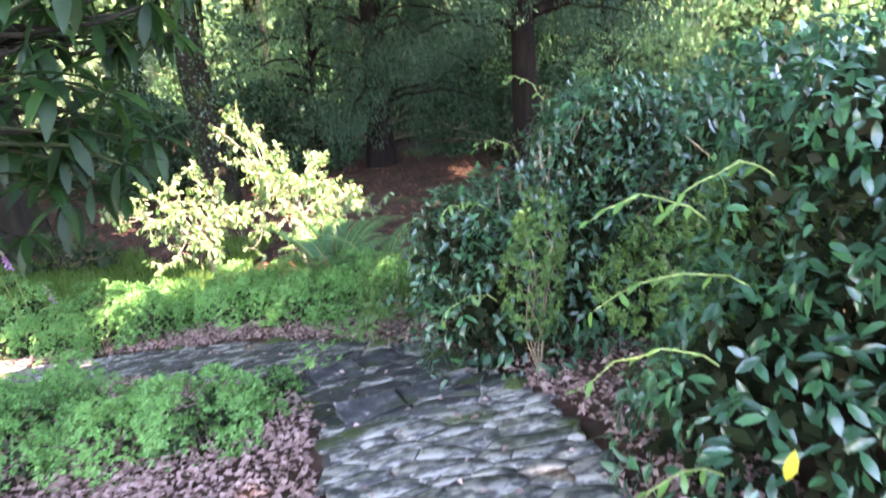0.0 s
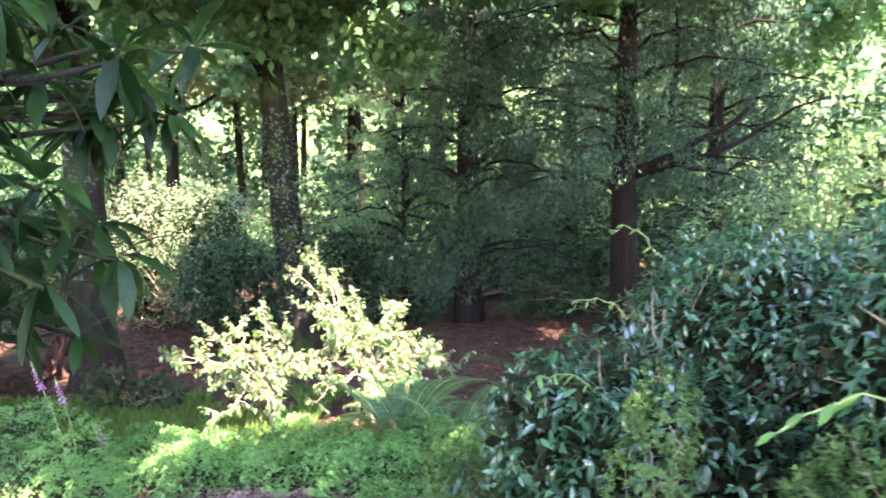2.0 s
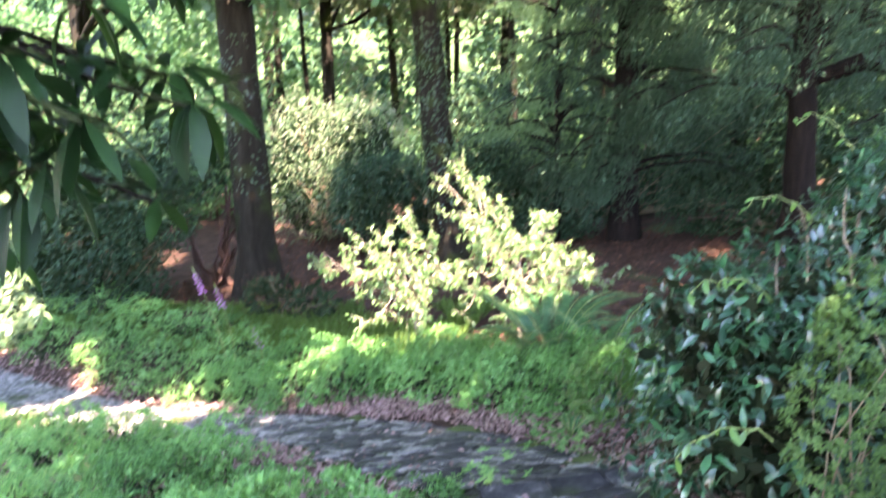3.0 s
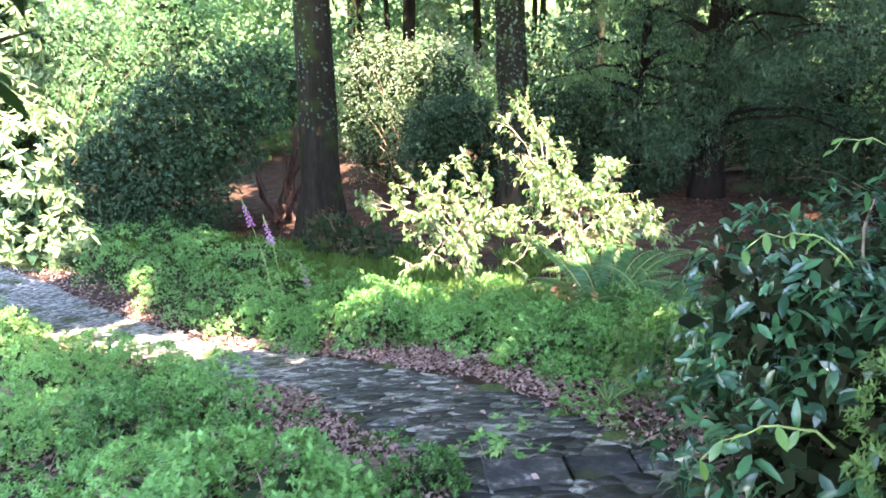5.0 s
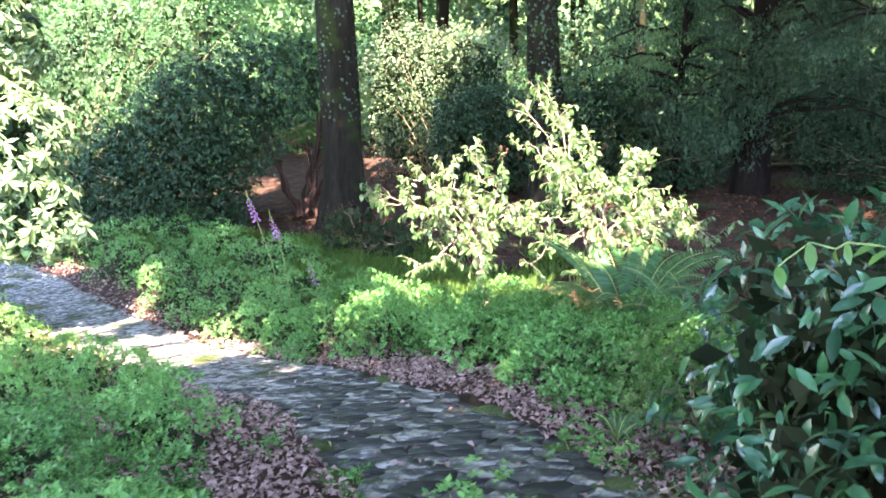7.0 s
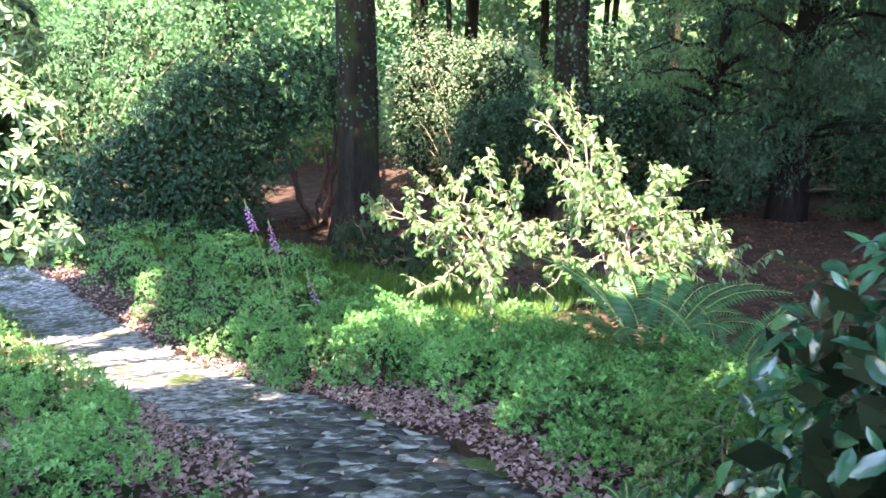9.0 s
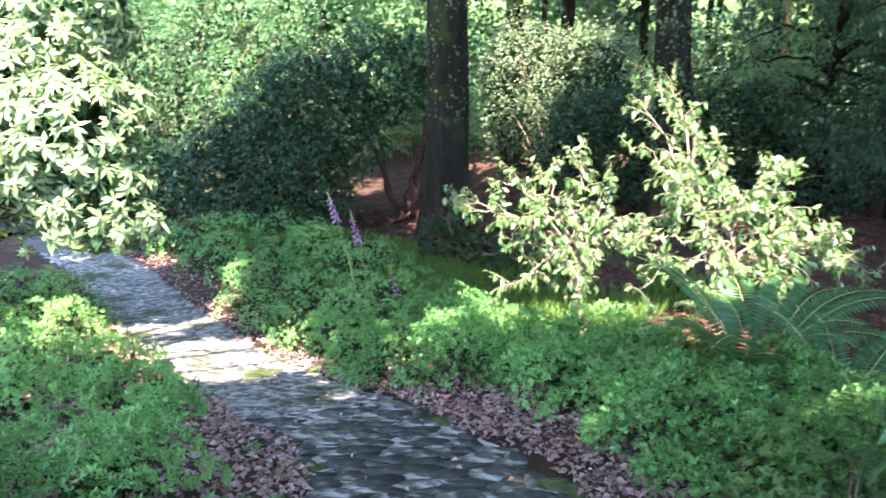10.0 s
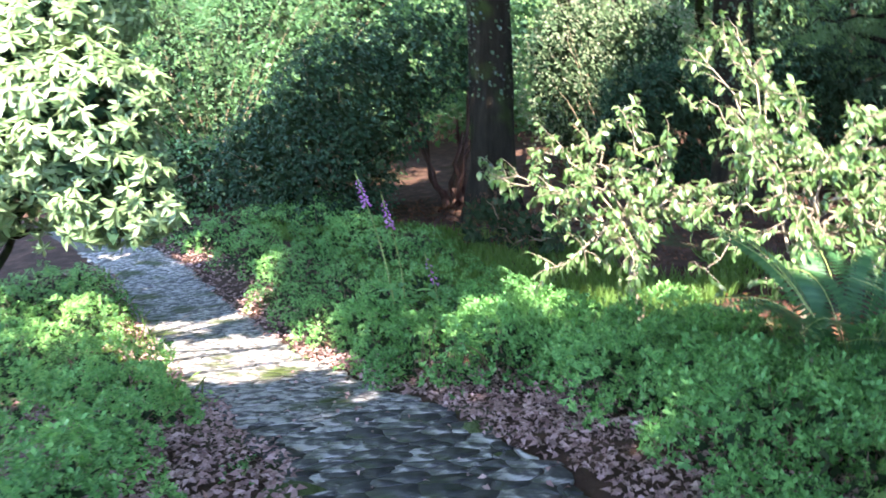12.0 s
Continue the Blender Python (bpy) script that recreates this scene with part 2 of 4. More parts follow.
def blade(w, fold=0.06, droop=0.12, fine=False):
    """A leaf one long: folded along its midrib and bent down at the tip."""
    if not fine:
        v = np.array([(0, 0, 0), (-w, .45, fold), (0, .5, -droop * .2), (w, .45, fold), (0, 1, -droop)])
        return v, [np.array([(0, 2, 1), (0, 3, 2), (1, 2, 4), (2, 3, 4)])]
    v = np.array([(0, 0, 0), (0, .3, 0), (0, .65, -droop * .35), (0, 1, -droop),
                  (-w * .75, .27, fold), (-w, .6, fold - droop * .3), (w * .75, .27, fold), (w, .6, fold - droop * .3),
                  (-w * .55, .85, fold * .5 - droop * .7), (w * .55, .85, fold * .5 - droop * .7)])
    return v, [np.array([(0, 6, 1), (0, 1, 4), (2, 9, 3), (2, 3, 8)]), np.array([(1, 6, 7, 2), (4, 1, 2, 5)]), np.array([(2, 7, 9), (5, 2, 8)])]


def diamond(w, droop=0.1):
    """A small leaf of two triangles, bent along the middle."""
    v = np.array([(0, 0, 0), (w, .5, -droop * .3), (0, 1, -droop), (-w, .5, -droop * .3)])
    return v, [np.array([(0, 1, 2), (0, 2, 3)])]


def tube(pts, radii, sides=7, wob=0.0, cap=True):
    """A tapered tube through points."""
    pts = np.asarray(pts, float)
    radii = np.broadcast_to(np.asarray(radii, float), (len(pts),))
    tan = unit(np.gradient(pts, axis=0))
    ref = np.where(np.abs(tan[:, 2:3]) > 0.9, np.array([[1.0, 0, 0]]), np.array([[0, 0, 1.0]]))
    a = unit(np.cross(tan, ref))
    b = np.cross(tan, a)
    th = np.arange(sides) * 2 * np.pi / sides
    rr = radii[:, None] * (1 + wob * rng.normal(size=(len(pts), sides)))
    V = pts[:, None, :] + rr[:, :, None] * (np.cos(th)[None, :, None] * a[:, None, :] + np.sin(th)[None, :, None] * b[:, None, :])
    i = np.arange(len(pts) - 1)[:, None] * sides
    j = np.arange(sides)[None, :]
    k = (j + 1) % sides
    F = np.stack([i + j, i + k, i + sides + k, i + sides + j], -1).reshape(-1, 4)
    return V.reshape(-1, 3), [F]


def curve_pts(a, b, n=6, sag=0.0, wob=0.0):
    t = np.linspace(0, 1, n)[:, None]
    p = np.asarray(a, float) * (1 - t) + np.asarray(b, float) * t
    p[:, 2] += sag * (4 * t * (1 - t))[:, 0]
    if wob:
        p[1:-1] += rng.normal(size=(n - 2, 3)) * wob
    return p


def part(name, soup, mat, parent, label="", smooth=False, kind=""):
    me = to_mesh(name, soup[0], soup[1], mat, smooth)
    ob = new(name, me)
    ob.parent = parent
    return tagged(ob, label, kind=kind)


def thing(name, at, label, category, group="", kind=""):
    e = new(name)
    e.location = at
    e.empty_display_size = 0.1
    return tagged(e, label, category, group, kind)


# ---- ground ----


def ground_z(x, y):
    """Hillside falling ahead and to the left, levelling out below the trees."""
    x, y = np.asarray(x, float), np.asarray(y, float)
    p = -1.7 + .174 * (x + 1.7) - .22 * (y - 6.4)
    p = np.where(p > 2, 2 + 2 * np.tanh((p - 2) / 2), p)
    f = np.maximum(-3.9 + .06 * (x + 3), -6.5)
    f = np.minimum(f, -2.5)
    k = .35
    return f + k * np.log1p(np.exp(np.clip((p - f) / k, -50, 50)))


def bumps(x, y):
    return .035 * np.sin(1.7 * x + .6 * y) * np.sin(1.3 * y - .8 * x) + .02 * np.sin(4.1 * x + 1) * np.sin(3.7 * y)


LINE = np.array([(0.35, -4.0), (0.1, 0.0), (0.0, 3.5), (-0.3, 4.9), (-0.85, 6.2), (-1.7, 7.1), (-2.9, 8.2), (-4.4, 9.0), (-6.4, 9.75), (-10.7, 11.85), (-14.3, 13.4), (-17.2, 14.3), (-22, 15.4)])


def dense_line():
    out = []
    for a, b in zip(LINE[:-1], LINE[1:]):
        n = max(2, int(np.hypot(*(b - a)) / 0.1))
        out += [a + (b - a) * i / n for i in range(n)]
    p = np.array(out)
    for _ in range(40):
        p[1:-1] = .25 * p[:-2] + .5 * p[1:-1] + .25 * p[2:]
    return p


PATH = dense_line()
HALF = 0.68


def path_side(x, y):
    """Signed distance from the path's middle line (plus: the far, right-hand side) and the place along it."""
    q = np.stack([np.ravel(x), np.ravel(y)], -1)
    d = np.linalg.norm(q[:, None] - PATH[None], axis=-1)
    i = d.argmin(1)
    t = np.gradient(PATH, axis=0)[i]
    v = q - PATH[i]
    s = -np.sign(t[:, 0] * v[:, 1] - t[:, 1] * v[:, 0])
    return s * d.min(1), i


def spread(limit):
    a = np.linspace(-1, 1, 171)
    return np.sign(a) * (18 * np.abs(a) + limit * np.abs(a) ** 7)


gx, gy = np.meshgrid(spread(380) - 4, spread(380) + 8)
gz = ground_z(gx, gy) + bumps(gx, gy) * (np.hypot(gx + 4, gy - 8) < 60)
ps, _ = path_side(gx, gy)
near = np.exp(-(ps.reshape(gx.shape) / 0.75) ** 4)
gz = gz - near * (bumps(gx, gy) + 0.03)
nside = gx.shape[0]
ii = (np.arange(nside - 1)[:, None] * nside + np.arange(nside - 1)[None]).ravel()
ground = new("ground", to_mesh("ground", np.stack([gx, gy, gz], -1).reshape(-1, 3), [np.stack([ii, ii + 1, ii + nside + 1, ii + nside], -1)], SOIL, True))
tagged(ground, "brown woodland soil with leaf mould and moss", "ground", kind="structure")


# ---- shrubs ----


def dome_points(n, r, h, low=0.05, jitter=0.12):
    """Points and outward normals on a lumpy dome of radius r and height h."""
    th = rng.uniform(0, 2 * np.pi, n)
    u = rng.uniform(low, 1, n)
    el = np.arcsin(u)
    lump = 1 + 0.17 * np.sin(3 * th + 1.3) * np.cos(el) + 0.14 * np.sin(5 * th + 6 * el) + 0.07 * np.sin(11 * th - 9 * el)
    depth = 1 - np.abs(rng.normal(0, jitter, n))
    p = np.stack([r * np.cos(th) * np.cos(el), r * np.sin(th) * np.cos(el), h * np.sin(el)], -1) * (lump * depth)[:, None]
    nrm = unit(np.stack([np.cos(th) * np.cos(el) / r, np.sin(th) * np.cos(el) / r, np.sin(el) / h], -1))
    return p, nrm


def rosette(count, w, spread_deg, size_jit=0.25, tilt=0.0):
    """A tuft of leaves around an upward axis (z)."""
    soups = []
    for i in range(count):
        a = 2 * np.pi * i / count * 1.618 + rng.uniform(-.3, .3)
        e = radians(rng.uniform(*spread_deg))
        d = np.array([[np.cos(a) * np.cos(e), np.sin(a) * np.cos(e), np.sin(e)]])
        nn = np.array([[-np.cos(a) * np.sin(e), -np.sin(a) * np.sin(e), np.cos(e)]])
        s = 1 + rng.uniform(-size_jit, size_jit)
        soups.append(strew(diamond(w, .2), frames(d, nn, [s]), np.array([[0, 0, tilt * i / count]])))
    return join(soups)


def turned(nrm, up=0.4):
    """Bases with z along the normal drawn upwards, turned at random about it."""
    z = unit(nrm + np.array([0, 0, up]) + rng.normal(0, .25, nrm.shape))
    a = unit(np.cross(z, rng.normal(size=z.shape)))
    return np.stack([a, np.cross(z, a), z], -1)


def make_azalea(r, h, n):
    """A bush of many small mounds of shoots, each shoot a tuft of leaves; dark inner leaves stand for shade in the gaps
    between.
    """
    e = thing("azalea_bush", (0, 0, 0), "low bushy azalea with fine light green leaves", "shrub", "azaleas in the border")
    c, cn = dome_points(20, r * .84, h * .84, .1, .10)
    own = rng.integers(0, 20, n)
    v = unit(rng.normal(size=(n, 3)) + cn[own] * 1.1 + np.array([0, 0, .45]))
    reach = rng.uniform(.24, .40, 20)[own] * r * (1 - np.abs(rng.normal(0, .14, n)))
    p = c[own] + v * reach[:, None] * np.array([1, 1, 1.1])
    p[:, 2] = np.maximum(p[:, 2], .05)
    soups = []
    for k in range(3):
        sel = slice(k, None, 3)
        soups.append(strew(rosette(7, .24, (5, 65), tilt=.8), turned(v[sel], .8) * rng.uniform(.021, .038, len(p[sel])).reshape(-1, 1, 1), p[sel]))
    part("foliage", join(soups), LEAF_AZALEA, e, kind="stuff")
    # dark-coloured leaves paint the shade between the shoots
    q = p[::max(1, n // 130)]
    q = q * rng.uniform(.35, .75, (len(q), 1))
    part("inner_foliage", strew(diamond(.28), frames(unit(rng.normal(size=q.shape)), unit(rng.normal(size=q.shape)), rng.uniform(.06, .11, len(q))), q), CORE_WOOD_SHADE, e, "inner leaves coloured dark for the shade inside the bush", kind="stuff")
    st = []
    for _ in range(12):
        q = p[rng.integers(n)] * .9
        st.append(tube(curve_pts((q[0] * .2, q[1] * .2, -.05), q, 4, .05, .02), [.008, .006, .004, .002], 4))
    part("twig_mass", join(st), TWIG, e, "thin brown twigs", kind="stuff")
    return e


azaleas = [make_azalea(.50, .50, 740), make_azalea(.55, .44, 760), make_azalea(.44, .55, 680), make_azalea(.58, .50, 800)]
far_azaleas = [make_azalea(.54, .50, 330), make_azalea(.60, .44, 340), make_azalea(.48, .58, 310)]


def set_out(things, spots, size=(0.8, 1.3), sink=0.02):
    first = {}
    for i, (x, y) in enumerate(spots):
        k = int(rng.integers(len(things)))
        s = rng.uniform(*size)
        m = pose(x, y, float(ground_z(x, y)) - sink, 0, 0, rng.uniform(0, 360))
        if k not in first:
            first[k] = 1
            ob = things[k]
            ob.matrix_basis = m
        else:
            ob = copy_thing(things[k], m)
        ob.scale = (s, s, s * rng.uniform(.8, 1.12))
    for k, t in enumerate(things):
        if k not in first:
            for c in list(t.children_recursive) + [t]:
                bpy.data.objects.remove(c)


def scatter_spots(n, gap, test, box):
    out = []
    for _ in range(n * 60):
        p = np.array([rng.uniform(box[0], box[1]), rng.uniform(box[2], box[3])])
        if not test(p):
            continue
        if out and np.min(np.linalg.norm(np.array(out) - p, axis=1)) < gap:
            continue
        out.append(p)
        if len(out) >= n:
            break
    return out


def in_far_border(p):
    s, i = path_side(p[0], p[1])
    x, y = p
    front = 2.15 if x > -6 else 1.12
    if not (front < s[0] < (3.2 if x > -8.5 else 4.4)) or x > -0.95 or x < -16:
        return False
    if np.hypot(x + 1.9, y - 11.3) < .45:
        return False
    return y > 8.3


def in_near_border(p):
    s, i = path_side(p[0], p[1])
    x, y = p
    if s[0] > -1.2 or x > -1.6:
        return False
    if y > 5.5 and x > -5.2 and -.725 * (x + 4.42) - .689 * (y - 7.93) < .30:
        return False
    if np.hypot((x + 3.55) / 0.75, (y - 5.3) / .45) < 1:
        return False
    lo = 4.75 + .05 * (x + 3)
    front = -1.55 if x < -2.0 else -1.0
    if x < -6:
        front = -1.15
        return -3.2 < s[0] < front
    return s[0] < -1.2 and y > lo and s[0] > -4.2


spots = scatter_spots(110, .80, in_far_border, (-16, -0.5, 7.8, 18))
spots += scatter_spots(52, .74, in_near_border, (-15, -1.2, 4.2, 12.5))
spots += [np.array(p) for p in ((-4.85, 10.35), (-4.35, 10.75), (-5.75, 10.75), (-3.3, 10.55), (-2.75, 10.2), (-2.2, 9.75), (-1.65, 9.3), (-1.15, 9.75), (-0.75, 8.6), (-1.25, 8.75), (-0.7, 9.2), (-2.0, 10.4), (-6.6, 11.2), (-2.5, 11.1), (-1.2, 10.8), (-3.1, 11.2), (-.75, 10.2), (-1.95, 4.95), (-1.65, 4.7), (-3.9, 11.35), (-3.2, 11.3), (-4.5, 11.4), (-2.6, 11.45))]
left = [p for p in spots if p[0] > -6.5 and path_side(p[0], p[1])[0][0] < 0]
set_out([make_azalea(.52, .46, 760), make_azalea(.46, .50, 700)], left, (.75, 1.1))
set_out([make_azalea(.3, .24, 260)], [np.array(p) for p in ((-1.45, 5.65), (-1.8, 5.5), (-1.55, 5.2))], (.8, 1.0))
set_out(azaleas, [p for p in spots if p[0] > -6.5 and path_side(p[0], p[1])[0][0] >= 0])
set_out(far_azaleas, [p for p in spots if p[0] <= -6.5])


def billow(lumps, k, scale, seed):
    """Break large ellipsoids up into many smaller ones over their outside, for an uneven outline."""
    rr = np.random.default_rng(seed)
    out = []
    for c, r in lumps:
        c, r = np.asarray(c, float), np.asarray(r, float)
        for _ in range(k):
            v = unit(rr.normal(size=3))
            if v[2] < -.6:
                v[2] *= -1
            f = rr.uniform(*scale)
            out.append((c + v * r * (1.02 - f * .75), r.mean() * f * np.array([1, 1, rr.uniform(.65, .95)])))
    return out


def lump_points(n, lumps, depth=.12):
    """Points on the outside of a union of ellipsoids: (centre, radii)."""
    P, N = [], []
    area = np.array([r[0] * r[1] + r[1] * r[2] + r[0] * r[2] for c, r in lumps])
    for (c, r), k in zip(lumps, (n * area / area.sum()).astype(int)):
        v = unit(rng.normal(size=(k, 3)))
        lump = 1 + .09 * np.sin(5 * v[:, 0] + 3 * v[:, 2] + c[0]) + .08 * np.sin(7 * v[:, 1] - 4 * v[:, 2] + c[1])
        p = np.asarray(c) + v * np.asarray(r) * (lump * (1.03 - np.abs(rng.normal(0, depth, k))))[:, None]
        P.append(p)
        N.append(unit(v / np.asarray(r)))
    P, N = np.concatenate(P), np.concatenate(N)
    keep = np.ones(len(P), bool)
    for c, r in lumps:
        keep &= (((P - np.asarray(c)) / (np.asarray(r) * .78)) ** 2).sum(1) > 1
    keep &= P[:, 2] > ground_z(P[:, 0], P[:, 1]) + .02
    return P[keep], N[keep]


def hanging(N, droop=0.9, wild=0.5):
    """Leaf directions: outward, hanging, at random sideways."""
    d = unit(N * .55 + rng.normal(0, wild, N.shape) + np.array([0, 0, -droop * .5]))
    return d, unit(N + rng.normal(0, .35, N.shape) + np.array([0, 0, .5]))


def inner_soup(lumps, n, size, leaf, shrink=.82):
    """Leaves and dead twigs that fill the inside of a shrub, coloured dark for its shade."""
    vol = np.array([np.prod(r) for c, r in lumps])
    out = []
    for (c, r), k in zip(lumps, np.maximum(8, n * vol / vol.sum()).astype(int)):
        v = unit(rng.normal(size=(k, 3))) * rng.uniform(.2, 1, (k, 1)) ** (1 / 3) * shrink
        p = np.asarray(c) + v * np.asarray(r)
        p = p[p[:, 2] > ground_z(p[:, 0], p[:, 1]) + .03]
        out.append(p)
    p = np.concatenate(out)
    return strew(leaf, frames(unit(rng.normal(size=p.shape)), unit(rng.normal(size=p.shape)), rng.uniform(.7, 1.3, len(p)) * size), p)


def leafy_shrub(name, label, lumps, n, leaf_len, mat, leaf, category="shrub", single=0, single_mat=None, group="", droop=.9, twigs=14, inner=None, big=None, depth=.12, core=None):
    c0 = np.mean([c for c, r in (big or lumps)], 0)
    e = thing(name, (c0[0], c0[1], float(ground_z(c0[0], c0[1]))), label, category, group)
    base = np.array(e.location)
    P, N = lump_points(n, lumps, depth)
    d, nn = hanging(N, droop)
    B = frames(d, nn, rng.uniform(.6, 1.2, len(P)) * leaf_len)
    if single:
        first = np.argsort(np.linalg.norm(P - np.array([-.2, 3.2, .3]), axis=1))[:single]
        rest = np.setdiff1d(np.arange(len(P)), first)
        shared = [to_mesh("leaf", *t, single_mat, True) for t in (leaf, (leaf[0] * np.array([1.15, 1, 1.6]), leaf[1]), (leaf[0] * np.array([.85, 1, 2.2]), leaf[1]))]
        for i in first:
            ob = new("leaf", shared[int(i) % 3])
            ob.parent = e
            m = Matrix(B[i].tolist()).to_4x4()
            m.translation = (P[i] - base).tolist()
            ob.matrix_basis = m
        P, B = P[rest], B[rest]
    part("foliage", strew(leaf, B, P - base), mat, e, smooth=bool(single), kind="stuff")
    # filling leaves whose dark colour stands in for inner shade
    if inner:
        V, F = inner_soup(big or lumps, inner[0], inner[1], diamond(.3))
        part("inner_foliage", (V - base, F), core or CORE_SHADE, e, "dense inner twigs and leaves, shade put into their dark colour", kind="stuff")
    for _ in range(twigs):
        q = P[rng.integers(len(P))] - base
        s = np.array([rng.uniform(-.3, .3), rng.uniform(-.3, .3), 0])
        part("stem", tube(curve_pts(s + (q - s) * .1, q * 1.01, 7, .15, .05), np.linspace(.022, .004, 7), 5), TWIG, e, smooth=True)
    return e


camellia_leaf = blade(.19, .05, .24, True)
big1 = [((.76, 6.7, -1.12), (1.22, 1.5, 1.05)), ((1.9, 7.7, -.65), (1.3, 1.5, 1.3)), ((.5, 5.6, -.95), (.72, .9, .75)), ((.7, 8.0, -1.35), (1.05, 1.0, .9)), ((.85, 5.7, -.85), (.72, .85, .78)), ((0.03, 6.26, -0.49), (.42, .45, .42))]
big2 = [((2.0, 3.4, .3), (.95, 1.1, 1.0)), ((2.7, 5.6, -.15), (1.4, 1.6, 1.2)), ((1.45, 2.9, -.35), (.8, .9, .75)), ((2.2, 2.0, .55), (.9, 1.0, .9))]
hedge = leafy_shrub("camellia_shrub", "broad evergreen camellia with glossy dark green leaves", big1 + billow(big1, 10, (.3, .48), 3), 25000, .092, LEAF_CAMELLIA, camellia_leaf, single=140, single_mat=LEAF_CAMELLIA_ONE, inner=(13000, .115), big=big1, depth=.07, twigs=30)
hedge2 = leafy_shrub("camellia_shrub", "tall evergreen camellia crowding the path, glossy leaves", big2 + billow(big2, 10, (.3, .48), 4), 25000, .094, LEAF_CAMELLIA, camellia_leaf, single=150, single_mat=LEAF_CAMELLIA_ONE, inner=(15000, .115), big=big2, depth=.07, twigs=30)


def small_leaf_shrub(lumps, n, label):
    c0 = np.mean([c for c, r in lumps], 0)
    base = np.array([c0[0], c0[1], float(ground_z(c0[0], c0[1]))])
    e = thing("small_leaf_shrub", base, label, "shrub", "fine shrubs in the hedge")
    P, N = lump_points(n, lumps)
    part("foliage", strew(rosette(9, .2, (0, 60), tilt=1.2), turned(N, .9) * rng.uniform(.016, .028, len(P)).reshape(-1, 1, 1), P - base), LEAF_YEW, e, kind="stuff")
    st = [tube(curve_pts((0, 0, 0), P[rng.integers(len(P))] - base, 5, .1, .04), np.linspace(.007, .002, 5), 5) for _ in range(8)]
    part("twig_mass", join(st), TWIG, e, "thin brown twigs", kind="stuff")


small_leaf_shrub([((.48, 4.85, -.3), (.19, .19, .38)), ((.54, 4.9, .0), (.15, .15, .25))], 800, "upright fine-leaved shrub growing through the camellia")
small_leaf_shrub([((1.15, 3.55, .15), (.5, .35, .28)), ((1.5, 3.7, .35), (.4, .3, .3))], 1700, "yellow-green fine-leaved shrub leaning out of the hedge")
small_leaf_shrub([((-.7, 8.0, -1.55), (.36, .34, .45)), ((-.45, 8.15, -1.5), (.26, .26, .36))], 1200, "yellow-green small-leaved bush beside the path")


# pale young shoots arching out of the camellias
for host, root, tip in ((hedge2, (.95, 2.75, .1), (.42, 2.75, .02)), (hedge2, (1.1, 2.9, .35), (.5, 2.85, .3)), (hedge2, (1.05, 3.3, .5), (.55, 3.2, .55)), (hedge2, (.9, 2.5, -.2), (.5, 2.3, -.25)), (hedge2, (1.2, 3.0, .75), (.75, 2.75, .7)),
                        (hedge, (.25, 5.0, -.5), (-.12, 4.85, -.55)), (hedge, (.3, 6.0, -.2), (-.1, 5.7, -.1)), (hedge, (.6, 7.2, .0), (.2, 6.8, .15)), (hedge, (.9, 7.8, .4), (.5, 7.6, .62))):
    base = np.array(host.location)
    pts = curve_pts(root, tip, 8, .10, .012)
    shoot = part("shoot", tube(pts - base, np.linspace(.005, .002, 8), 5), GREEN_STEM, host, "pale green young shoot", smooth=True)
    for k in range(7):
        p = pts[1 + k]
        d = unit((np.array(tip) - np.array(root)) * .6 + np.array([rng.normal(0, .25), rng.normal(0, .35), -.25]))
        part("leaf", strew(camellia_leaf, frames(d[None], np.array([[-.2, -.3, 1.0]]) + rng.normal(0, .2, (1, 3)), [rng.uniform(.06, .09)]), (p - base)[None]), LEAF_YOUNG, shoot, smooth=True)


part("leaf", strew(camellia_leaf, frames(np.array([[-.2, -.1, -1.0]]), np.array([[-.3, -1.0, .3]]), [.085]), (np.array([0.72, 1.57, 0.49]) - np.array(hedge2.location))[None]), LEAF_OLD, hedge2, "yellowed old leaf", smooth=True)


def make_weed(n, r):
    e = thing("path_weed", (0, 0, 0), "small bright green seedling between the stones", "weed", "weeds on the path")
    p = np.stack([rng.normal(0, r * .5, n), rng.normal(0, r * .5, n), rng.uniform(.02, r, n)], -1)
    part("foliage", strew(rosette(6, .28, (0, 50), tilt=.5), turned(np.tile([[0, 0, 1.0]], (n, 1)), 1) * rng.uniform(.02, .034, n).reshape(-1, 1, 1), p), LEAF_AZALEA, e, kind="stuff")
    for q in p[:5]:
        part("stalk", tube(curve_pts((q[0] * .3, q[1] * .3, -.02), q, 4, 0, .004), [.003, .0025, .002, .001], 4), GREEN_STEM, e)
    return e


set_out([make_weed(34, .16), make_weed(24, .12)], [np.array(p) for p in ((-2.05, 6.5), (-1.15, 7.45), (-1.0, 7.9), (-1.95, 6.0), (-1.3, 6.3), (-2.9, 6.9), (-.85, 7.2), (-3.9, 7.75), (-5.6, 8.6), (-4.9, 10.0))], (.8, 1.4), 0)

# ---- trees ----


def limb_soup(a, b, r0, r1, n=7, sag=0.0, wob=.05, sides=7):
    return tube(curve_pts(a, b, n, sag, wob), np.linspace(r0, r1, n), sides, .05)


def trunk_soup(base, top, r0, r1, flare=1.6, sides=14, n=14):
    t = np.linspace(0, 1, n) ** 1.3
    p = np.asarray(base, float) + (np.asarray(top, float) - np.asarray(base, float)) * t[:, None]
    p[1:, :2] += rng.normal(0, .025, (n - 1, 2)) * np.linspace(0, 1, n - 1)[:, None]
    rad = (r0 + (r1 - r0) * t) * (1 + (flare - 1) * np.exp(-t * 22))
    p[0, 2] -= .2
    return tube(p, rad, sides, .06)


